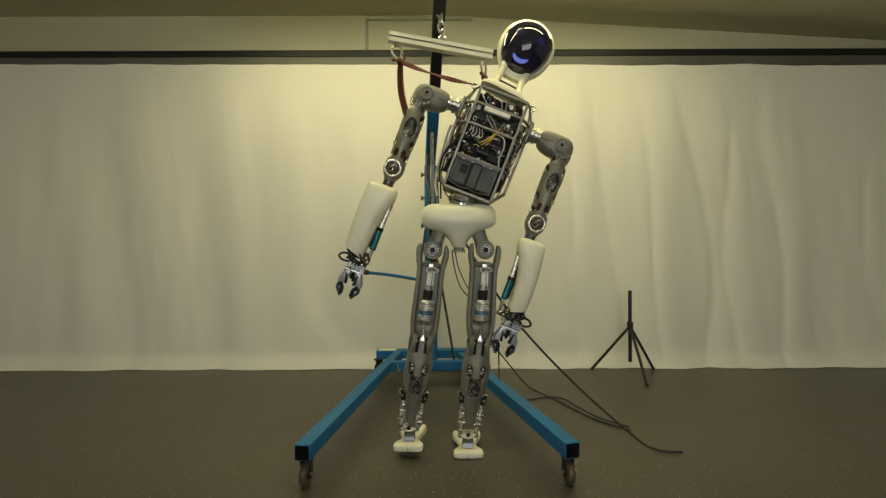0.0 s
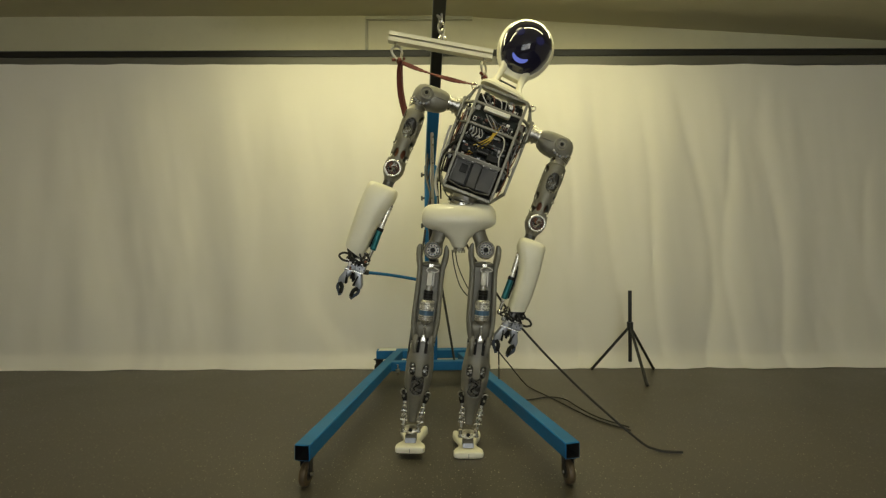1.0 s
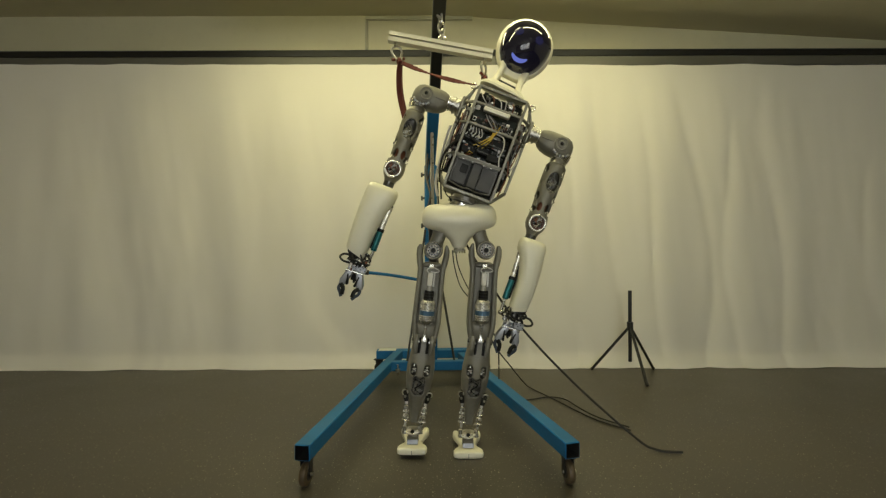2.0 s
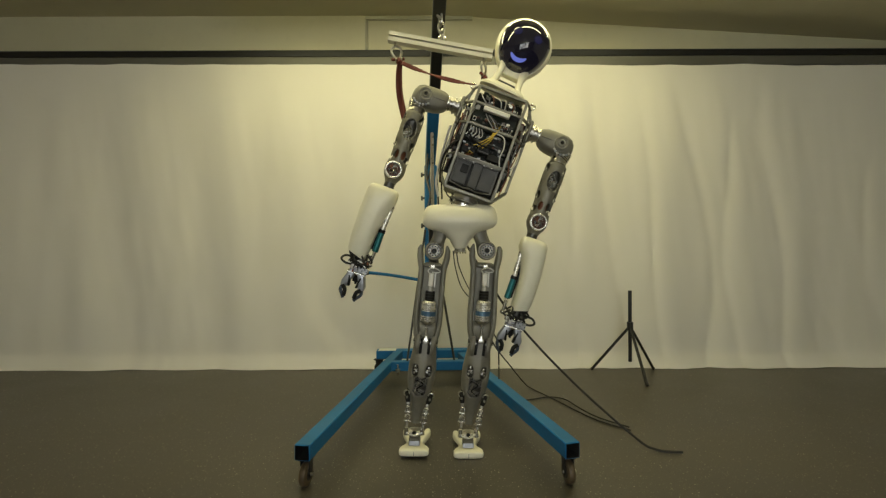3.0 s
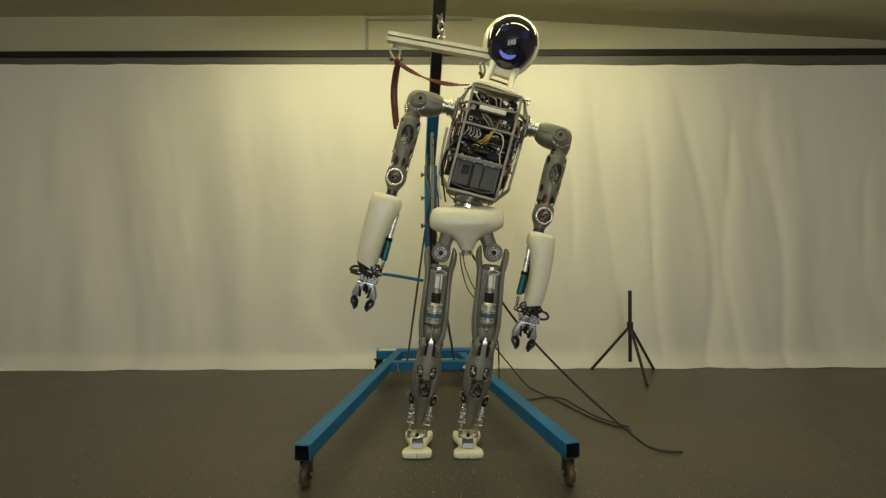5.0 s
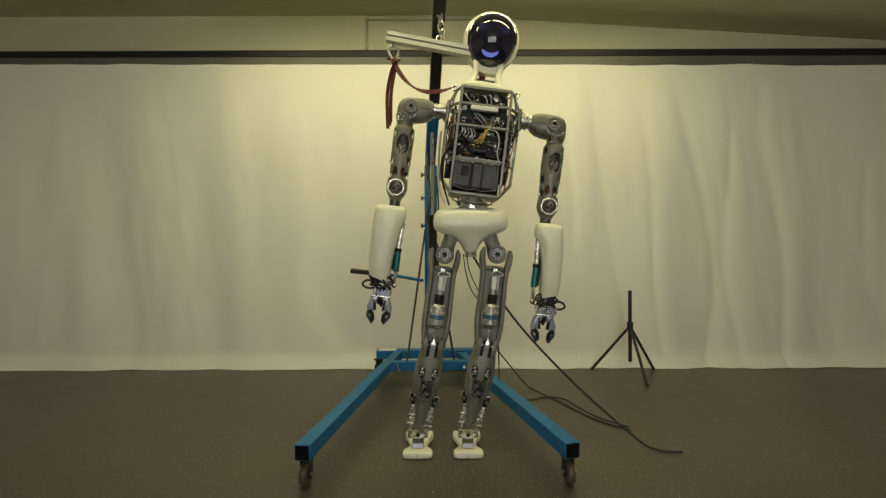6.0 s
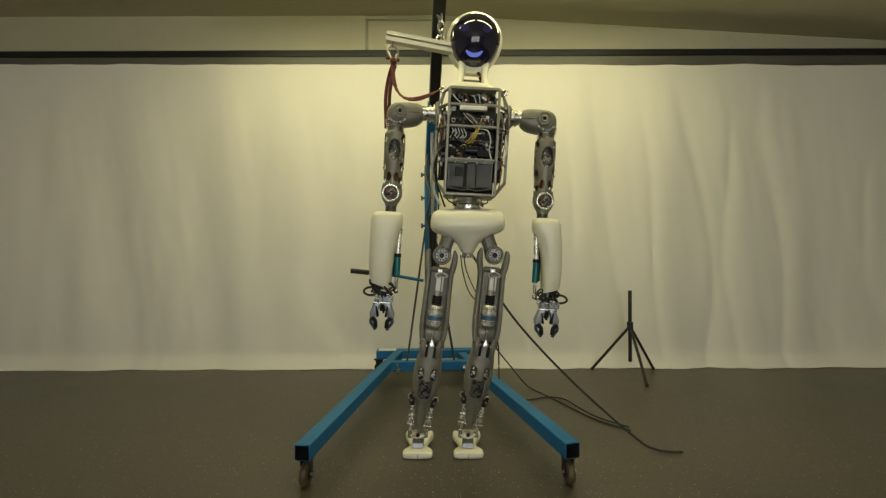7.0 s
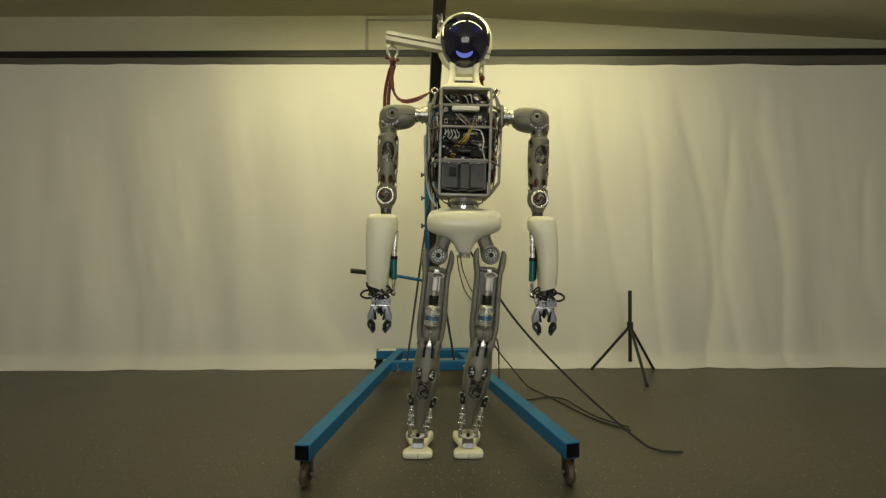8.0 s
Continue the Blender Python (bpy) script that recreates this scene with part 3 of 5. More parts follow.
    for k in range(60):
        x, z = rnd.uniform(-39, 41), rnd.choice((rnd.uniform(-18, 2), rnd.uniform(-76, -26), rnd.uniform(-76, -26)))
        tp("component", box(B(), (x, -18 - rnd.uniform(0, 6), z), (rnd.uniform(1.5, 6), 4, rnd.uniform(1.2, 4)), 0.3), rnd.choice((CHIP, FINGER, GREY, GREY_DK, BROWN, LABEL, COPPER, DARK)), t)
    for z, x0, x1 in ((-45, -38, 40), (-62, -10, 40)):
        tp("shelf", box(B(), ((x0 + x1) / 2, -16, z), (x1 - x0, 20, 2.0), 0.4), GREY_DK, t)
    tp("module", box(B(), (22, -18, -38), (30, 12, 12), 1), DARK, t, "black electronics module")
    tp("module", box(B(), (24, -20, -67), (24, 14, 12), 1), DARK, t, "black electronics module")
    tp("module", box(B(), (-24, -18, -64), (24, 12, 14), 1), DARK, t, "black electronics module")
    tp("module", box(B(), (3, -19, -60), (20, 12, 12), 1), DARK, t)
    # pale connector sockets on the main board
    for k in range(9):
        x, z = (12 + 7.5 * (k % 4), -6 - 9 * (k // 4)) if k < 8 else (-33, -8)
        bm = B()
        for q in (-1, 1):
            box(bm, (x + q * 2.6, -19, z), (0.9, 2.5, 7), 0.15)
            box(bm, (x, -19, z + q * 3.2), (4.6, 2.5, 0.9), 0.15)
        tp("socket", bm, LABEL if k % 3 else CHIP, t, "pale connector socket")
    # cable loops
    def cable(pts, r, m, name="cable"):
        tp(name, sweep(B(), pts, r, 8, 6), m, t)
    for k in range(5):
        cable([(-34 + 5 * k, -24, -24), (-33 + 6 * k, -28, -32 - k), (-38 + 6 * k, -26, -42)], 1.0, WHITEC)
    for k in range(3):
        cable([(8 + 2 * k, -24, -16), (6 + 2 * k, -31, -32), (-4 + 5 * k, -30, -44), (-18 + 8 * k, -26, -56)], 1.0, YELLOW)
    cable([(16, -26, -8), (12, -33, -26), (4, -34, -42), (-6, -28, -52)], 1.1, YELLOW)
    for k in range(22):
        x0, z0 = rnd.uniform(-38, 38), rnd.choice((rnd.uniform(-74, -26), rnd.uniform(-18, 0)))
        x1, z1 = x0 + rnd.uniform(-16, 16), z0 - rnd.uniform(2, 14)
        cable([(x0, -16, z0), (x0 + rnd.uniform(-5, 5), -22 - rnd.uniform(0, 6), z0 - 3), ((x0 + x1) / 2, -24, (z0 + z1) / 2 - 3), (x1, -16, z1)], rnd.uniform(0.6, 1.1), rnd.choice((WHITEC, DARK, DARK, ORANGE, YELLOW, CHIP, BROWN)))
    for sx in (-1, 1):
        for k in range(6):
            x0 = 2 + sx * rnd.uniform(50, 60)
            z0 = rnd.uniform(-40, 10)
            cable([(x0, -14, z0), (x0 + sx * rnd.uniform(-3, 4), -18, z0 - 25), (x0 + sx * rnd.uniform(-4, 3), -16, z0 - rnd.uniform(40, 70))], rnd.uniform(0.8, 1.4), (DARK, WHITEC, BROWN, ORANGE, DARK, CHIP)[k])
    cable([(14, -28, -24), (28, -32, -28), (34, -32, -44), (33, -30, -62), (40, -27, -84)], 1.2, WHITEC)
    cable([(-40, -26, -30), (-24, -29, -46), (-6, -28, -52), (14, -28, -50)], 1.7, DARK)
    cable([(-44, -20, -52), (-58, -22, -72), (-62, -20, -100), (-52, -26, -138)], 1.8, DARK)
    cable([(48, -20, -40), (56, -16, -80), (50, -20, -120)], 1.5, DARK)
    cable([(50, -22, -60), (58, -18, -86), (54, -20, -126)], 1.2, ORANGE)
    for k in range(9):
        cable([(-36 + 8 * k, -14, 40), (-30 + 8 * k, -22, 30 + 4 * (k % 3)), (-22 + 7 * k, -20, 24)], 1.0, (WHITEC, CHIP, ORANGE, DARK, WHITEC)[k % 5])
    for k in range(4):
        cable([(-30, -26, 8 + 1.5 * k), (-36, -28, 6 + 2 * k), (-40, -18, 10 - 3 * k)], 1.2, WHITEC)
        cable([(-16 + 3 * k, -24, 4), (-8 + 5 * k, -28, -6), (4 + 3 * k, -20, -14)], 1.0, (WHITEC, CHIP)[k % 2])
    cable([(-72, 20, -24), (-70, 24, -70), (-62, 16, -130), (-48, 14, -158)], 2.4, WHITEC)
    cable([(-60, 24, -60), (-58, 28, -110), (-40, 20, -160)], 1.7, DARK)
    # battery box with a smoked front
    tp("battery_box", box(B(), (1, -10, -106), (78, 26, 50), 2), SMOKE_AND_SHADE, t, "smoked grey battery box")
    tp("box_strap", box(B(), (3, -26.5, -105), (16, 3, 48), 0.8), BOXG, t, "tinted acrylic strap")
    for sx in (-1, 1):
        tp("box_window", box(B(), (1 + sx * 24.5, -24, -106), (27, 2.4, 42), 0.6), BOXG, t, "tinted acrylic pane")
        tp("pane_frame", box(B(), (1 + sx * 38, -25, -106), (3, 5, 48), 0.6), GREY_DK, t)
    tp("box_cell", box(B(), (-19, -26, -100), (13, 2.6, 16), 0.8), SMOKE_AND_SHADE, t, "dark battery cell behind the pane")
    tp("box_rim", box(B(), (1, -26, -84), (76, 4, 5), 0.8), GREY_DK, t)
    for bx in (-26, -8, 12, 26):
        tp("box_screw", cyl(B(), (bx, -28, -84), (bx, -29.5, -84), 1.3, seg=8), STEEL, t)
    tp("box_lip", sweep(B(), [(-36, -29, -130), (-12, -30, -134), (0, -30, -132), (14, -30, -134), (38, -29, -130)], 1.2, 8, 4), CHIP, t)
    tp("box_lip", box(B(), (1, -28, -82), (82, 5, 4), 0.8), GREY, t)
    # waist joint
    w = rp("waist", cyl(B(), (2, 0, -143), (2, 0, -156), 24, 21, 36), STEEL, t, "round steel waist bearing")
    rp("flange", cyl(B(), (2, 0, -155), (2, 0, -159), 28, seg=36), GREY, w)
    rp("lower_flange", cyl(B(), (2, 0, -161), (2, 0, -167), 25, seg=36), CHROME, w)
    for k in range(8):
        a = math.pi * 2 * k / 8
        rp("screw", cyl(B(), (2 + 26 * math.cos(a), 26 * math.sin(a), -159), (2 + 26 * math.cos(a), 26 * math.sin(a), -163), 1.8, seg=8), CHROME, w)
    for k in range(7):
        x0 = -38 + 12.5 * k
        rp("waist_cable", sweep(B(), [(x0, 8, -146), (x0 * 0.9 + 2, 2, -154 - 2 * (k % 3)), (x0 * 0.55, -12, -162), (x0 * 0.5, 4, -176)], 1.1 + 0.3 * (k % 2), 8, 5), (DARK, CHIP, DARK, WHITEC, DARK, BROWN, DARK)[k], t, "")
    # added dark backing: stands for the shade in the gap under the box
    tp("gap_shade_backing", box(B(), (2, 6, -134), (84, 24, 14), 0.8), DARK, t)
    tp("base_plate", box(B(), (2, -2, -143), (88, 50, 3), 1), BARS, t)


def rosette(parent, c, r, axis=(0, -1, 0), bright=STEEL):
    """A machined joint face: raised rim, recessed disc and a hub with a bore."""
    c, ax = Vector(c), Vector(axis)
    d = rp("joint_disc", cyl(B(), c, c + ax * 1.0, r * 0.98, seg=36), GREY, parent, "machined grey joint disc")
    rp("joint_ring", ring(B(), c + ax * 1.0, ax, r * 0.90, r * 0.10, 36, 8), GREY, d)
    rp("hub_ring", ring(B(), c + ax * 1.2, ax, r * 0.40, r * 0.13, 28, 8), bright, d)
    rp("joint_hub", cyl(B(), c + ax * 0.8, c + ax * 2.0, r * 0.26, seg=20), DARK, d)
    for k in range(4):
        a = 2 * math.pi * (k + 0.5) / 4
        p = c + Vector((math.cos(a), 0, math.sin(a))) * r * 0.66
        rp("screw", cyl(B(), p + ax * 0.8, p + ax * 1.6, r * 0.055, seg=8), GREY_DK, d)


def arm(sx):
    # shoulder housing
    bm = B()
    secs = []
    for x, rz, ry, cz in ((85, 11, 12, -3), (89, 15, 15, -4), (96, 18.5, 17, -5), (106, 20.3, 19, -6), (120, 21, 20, -7), (134, 20.6, 20, -8), (142, 18, 18, -9), (147, 12.5, 13, -10), (149, 7, 7, -10)):
        secs.append((x, cz, 0, rz, ry, 2.9))
    loft(bm, secs, 36)
    bmesh.ops.transform(bm, matrix=Matrix(((0, 0, 1, 0), (0, 1, 0, 0), (1, 0, 0, 0), (0, 0, 0, 1))), verts=bm.verts)
    if sx < 0:
        bmesh.ops.scale(bm, vec=(-1, 1, 1), verts=bm.verts)
    sh = rp("shoulder", bm, GREY, label="rounded grey shoulder housing")
    UPPER.append(sh)
    rp("joint_face", cyl(B(), (sx * 124.5, -14, -6), (sx * 124.5, -21.5, -6), 13.5, 12.5, 32), GREY, sh)
    rosette(sh, (sx * 124.5, -21.5, -6), 11.5, bright=GREY if sx < 0 else STEEL)
    for k in range(7):
        a = math.pi * (0.12 + 0.76 * k / 6)
        rp("stud", box(B(), (sx * 129 + 14 * math.cos(a), -18.6 + 0.25 * abs(k - 3), -16 - 9 * math.sin(a)), (4.4, 3.4, 4.4), 1.2, Matrix.Rotation(a + 0.5 * (k % 3), 4, "Y")), FINGER if k % 2 else STEEL, sh, "bright steel stud")
    rp("seam", box(B(), (sx * 104, -18.6, -6), (30, 1.5, 1.0), 0.3), GREY_DK, sh)
    rp("shoulder_collar", cyl(B(), (sx * 84, 0, -2), (sx * 88, 0, -2), 12.6, seg=28), CHROME, sh)
    for k in range(5):
        rp("bearing_ring", ring(B(), (sx * (135 - 0.6 * k), 0, -15 - 3.0 * k), (0.22 * sx, 0, 1), 16.0, 1.1, 32, 6), CHROME, sh)
    rp("bearing", loft(B(), [(-14, sx * 134, 0, 15.5, 15), (-22, sx * 134, 0, 17, 16), (-28, sx * 133, 0, 15, 15)], 32), STEEL, sh, "bright steel bearing")
    # upper arm: pierced sleeve round a motor
    x = sx * 133
    up = rp("upper_arm", loft(B(), [(-26, x, 0, 12.5, 13), (-30, x, 0, 14.5, 15), (-40, x, 0, 14.8, 15)], 36), STEEL, label="pierced grey upper arm sleeve round a motor")
    UPPER.append(up)
    holes = [(0.12, -72, 12, 18), (-1.4, -78, 4, 7), (1.4, -78, 4, 8), 
             (-0.38, -119, 4.6, 8), (0.5, -119, 4.6, 8), (-1.5, -124, 3.5, 7), (1.5, -124, 3.5, 7), (3.14, -70, 9, 16)]
    holes += [(q * 1.12 + o * (math.pi - q * 2.24), z, 5.5, h) for q in (-1, 1) for o in (0, 1) for z, h in ((-50, 7), (-101, 8), (-126, 7))]
    secs = [(-37, x, 0, 14.5, 15), (-42, x, 0, 18, 17.5), (-60, x, 0, 18.6, 18), (-90, x, 0, 18.2, 18), (-112, x, 0, 16.6, 17), (-126, x, 0, 16.6, 16.5), (-138, x + sx, 0, 17.5, 16)]
    dense = []
    for a, b in zip(secs, secs[1:]):
        n = max(1, int((a[0] - b[0]) / 2))
        dense += [[u + (v - u) * k / n for u, v in zip(a, b)] for k in range(n)]
    dense.append(list(secs[-1]))
    thick(rp("sleeve", loft(B(), dense, 64, False, holes), GREY, up, "grey sleeve with oval cut-outs"), 0.004)
    mo = rp("motor", cyl(B(), (x, 0, -50), (x, 0, -94), 12.5, seg=28), GREY_DK, up)
    rp("motor_ring", ring(B(), (x, 0, -72), (0, 0, 1), 12.8, 1.3, 32, 8), CHROME, mo)
    rp("winding", ring(B(), (x + 1, -10, -74), (0, 1, 0.2), 6, 2.2, 24, 8), GREY_DK, mo)
    rp("motor_cap", cyl(B(), (x, 0, -94), (x, 0, -100), 10, seg=28), GREY_DK, mo)
    rp("motor_cable", sweep(B(), [(x - 6, -12, -60), (x + 4, -14, -68), (x + 6, -13, -80), (x - 4, -12, -88), (x - 8, -10, -98)], 1.3, 8, 5), CHIP, mo)
    ra = random.Random(11 + sx)
    for k in range(14):
        z0 = ra.uniform(-84, -56)
        rp("motor_wire", sweep(B(), [(x + ra.uniform(-8, 8), -11, z0), (x + ra.uniform(-9, 9), -14.5, z0 - 4), (x + ra.uniform(-9, 9), -14.5, z0 - 9), (x + ra.uniform(-8, 8), -11, z0 - 13)], 0.9, 6, 5), ra.choice((FINGER, FINGER, CHIP, GREY, STEEL)), mo)
    rp("inner_tube", cyl(B(), (x, 0, -98), (x, 0, -136), 9.0, seg=24), COPPER, up, "copper brown inner tube")
    # elbow
    ex = sx * 134
    el = rp("elbow", loft(B(), [(-130, ex, 0, 16.5, 14), (-140, ex, 0, 18.5, 15.5), (-150, ex, 0, 18.5, 15.5), (-158, ex, 0, 15.5, 14), (-165, ex, 0, 11, 11), (-169, ex, 0, 10, 10)], 36), GREY, up, "grey elbow housing")
    rp("elbow_ring", ring(B(), (ex, -15, -147), (0, 1, 0), 13.4, 2.2, 40, 10), CHROME, el, "bright steel elbow ring")
    rp("elbow_face", cyl(B(), (ex, -12, -147), (ex, -15.4, -147), 12.2, seg=32), BROWN, el, "brown wired elbow opening")
    for k in range(12):
        a = k * 1.05 + 0.4 * (k > 5)
        rp("wire", sweep(B(), [(ex + 9 * math.cos(a), -16, -147 + 9 * math.sin(a)), (ex + 3 * math.cos(a + 1), -18, -147 + 3 * math.sin(a + 1)), (ex + 8 * math.cos(a + 2.4), -16, -147 + 8 * math.sin(a + 2.4))], 1.0, 6, 5), (BROWN, FINGER, COPPER, DARK, STEEL, CHIP)[k % 6], el)
    rp("elbow_neck", cyl(B(), (ex, 0, -168), (ex, 0, -178), 9.5, seg=24), GREY_DK, el)
    # forearm shell: a rounded sleeve that narrows towards the wrist and is cut aslant
    x = sx * 140.0
    if sx < 0:
        edge = ((-176.2, 138, 17, 10), (-177.4, 138, 22.5, 16), (-180, 138.4, 25.4, 20), (-186, 138.6, 27.2, 22.5), (-200, 139.4, 27.8, 23.5), (-214, 141, 26.2, 23.5), (-232, 143.4, 23.8, 23), (-255, 144.8, 21.8, 22), (-280, 145.4, 20.4, 21), (-304, 145.4, 18.2, 19.5), (-307, 145.4, 17.2, 18.5), (-305, 145.4, 15.5, 16.5), (-250, 145, 15.5, 16))
    else:
        edge = ((-176.2, 139.8, 14, 10), (-177.4, 139.8, 19.5, 16), (-180, 140.2, 22.2, 20), (-186, 140.8, 24, 22.5), (-197, 141.8, 24.2, 23.5), (-206, 144.6, 23, 23.5), (-214, 147.2, 21.6, 23.5), (-228, 150.2, 19.6, 23), (-244, 152.2, 18.2, 22.5), (-277, 153.6, 17, 21), (-304, 153.4, 15.6, 19.5), (-307, 153.4, 14.8, 18.5), (-305, 153.4, 13, 16.5), (-250, 151.8, 13, 16))
    secs = [(z, sx * cx, -2, rx, ry, 3.2 if z > -200 else 2.7) for z, cx, rx, ry in edge]
    bm = loft(B(), secs, 56)
    for v in bm.verts:
        if v.co.z < -240:
            f = (-240 - v.co.z) / 66
            v.co.z += f * (sx * (v.co.x - x)) * 0.30
    fo = rp("forearm", bm, SHELL, label="smooth cream plastic forearm shell")
    FORE.append((fo, sx))
    # linear actuator on the inner side
    ix = -117.0 if sx < 0 else 126.0
    ac = rp("actuator", cyl(B(), (ix - sx * 2, -4, -208), (ix, -5, -252), 4.2, seg=20), POLISH, fo, "steel linear actuator with a teal body")
    rp("actuator_body", cyl(B(), (ix, -5, -252), (ix - sx * 0.5, -5, -290), 5.4, seg=20), TEAL, ac, "teal anodised cylinder")
    rp("actuator_collar", cyl(B(), (ix, -5, -249), (ix, -5, -255), 6.0, seg=20), DARK, ac)
    rp("actuator_back", box(B(), (ix + sx * 5, 3, -258), (8, 10, 60), 1.5), DARK, ac)
    rp("actuator_rod", cyl(B(), (ix - sx * 0.5, -5, -290), (ix, -5, -312), 3.4, 2.6, seg=16), CHROME, ac)
    rp("rod_end", ball(B(), (ix - sx * 2, -4, -207), 4.2, 16), GREY_DK, ac)
    rp("rod_end", ball(B(), (ix, -5, -315), 4.6, 16), CHROME, ac)
    # wrist and hand
    wx = sx * 140.0 + (0 if sx < 0 else 8)
    wr = rp("wrist", cyl(B(), (wx, 0, -298), (wx, 0, -322), 9, 11, 24), GREY_DK, label="dark wrist bundled with cables above a steel gripper")
    FORE.append((wr, sx))
    for k in range(7):
        a = k * 0.9
        rp("wrist_cable", sweep(B(), [(wx + 12 * math.cos(a), -8 + 8 * math.sin(a), -300), (wx + (20 + 3 * (k % 3)) * math.cos(a + 0.7), -8 + 15 * math.sin(a + 0.7), -309 - (k % 3) * 4), (wx + 16 * math.cos(a + 1.9), -8 + 14 * math.sin(a + 1.9), -317 - (k % 2) * 4), (wx + 6 * math.cos(a + 3), -4, -306)], 1.7, 8, 6), RUBBER, wr, "black looped cable")
    rp("wrist_cable", sweep(B(), [(wx + sx * 10, -12, -322), (wx + sx * 24, -15, -323), (wx + sx * 33, -12, -318), (wx + sx * 27, -8, -311), (wx + sx * 8, -12, -310)], 2.0, 8, 6), RUBBER, wr, "black looped cable")
    for k in range(6):
        rp("wrist_block", box(B(), (wx - 16 + 6.4 * k, -10 - 3 * (k % 2), -322 - 4 * (k % 2)), (6, 8, 9), 1.0), (CHROME, STEEL, CHROME, GREY_DK, CHROME, STEEL)[k], wr)
    rp("cuff_flap", loft(B(), [(-296, x + sx * 20, -4, 6, 13, 2.4), (-304, x + sx * 19, -4, 6, 11, 2.4), (-318, x + sx * 11, -5, 3, 5, 2.4)], 20), RUBBER, wr, "black fabric cuff flap")
    rw = random.Random(7 + sx)
    for k in range(16):
        rp("wrist_fitting", box(B(), (wx + rw.uniform(-17, 17), -10 - rw.uniform(0, 8), -312 - rw.uniform(0, 22)), (rw.uniform(2, 5), 4, rw.uniform(2, 6)), 0.6, Matrix.Rotation(rw.uniform(-0.6, 0.6), 4, "Y")), rw.choice((CHROME, CHROME, STEEL, DARK, POLISH, COPPER)), wr)
    pl = rp("wrist_plate", box(B(), (wx + 10, -17, -328), (18, 3, 11), 1.2), FINGER, wr, "pale drilled wrist plate")
    # holes drawn as dark discs on the face, their shade given by colour
    for k in range(4):
        rp("plate_hole_shade", cyl(B(), (wx + 5 + 4 * k, -18.3, -325 - 3.4 * (k % 2)), (wx + 5 + 4 * k, -19, -325 - 3.4 * (k % 2)), 1.0, seg=10), DARK, pl)
    ha = rp("hand", box(B(), (wx, -4, -330), (28, 18, 11), 2.5), FINGER, label="steel gripper hand with two blue-grey tipped fingers")
    FORE.append((ha, sx))
    for f, (a, b, y) in enumerate((((-8, -336), (-15.5, -362), -6), ((8, -336), (15.5, -362), -6), ((2, -336), (0, -352), 6))):
        fi = rp("finger", loft(B(), [(b[1], wx + b[0], y, 5.6, 7, 5), (b[1] + 8, wx + b[0] * 0.97, y, 6.6, 8, 5), (a[1], wx + a[0], y, 6.8, 8, 5), (a[1] + 4, wx + a[0], y, 5.8, 7, 5)], 24), FINGER if f != 2 else DARK, ha, "steel finger")
        rp("finger_side", box(B(), (wx + b[0] * 0.55, y - 4, (a[1] + b[1]) / 2 - 2), (3.5, 9, 20), 1, Matrix.Rotation(0.18 if b[0] > 0 else -0.18, 4, "Y")), DARK, fi)
        rp("knuckle", cyl(B(), (wx + a[0] - 8, y - 4, a[1]), (wx + a[0] + 8, y - 4, a[1]), 4, seg=16), CHROME, fi)
        if f < 2:
            dx = -1 if b[0] < 0 else 1
            rp("finger_tip", sweep(B(), [(wx + b[0] + dx * 1.5, y - 3, b[1] + 2), (wx + b[0] + dx * 3.0, y - 5, b[1] - 8), (wx + b[0] - dx * 2, y - 6, b[1] - 15), (wx + b[0] - dx * 6, y - 7, b[1] - 21)], 3.1, 12, 5, 0.9), TIPBLUE, fi, "blue-grey rubber fingertip")
            rp("finger_pad", sweep(B(), [(wx + b[0] + dx * 1, y - 6, b[1]), (wx + b[0] - dx * 5, y - 8, b[1] - 6), (wx + b[0] - dx * 6, y - 8, b[1] - 17)], 3.6, 10, 5), DARK, fi)


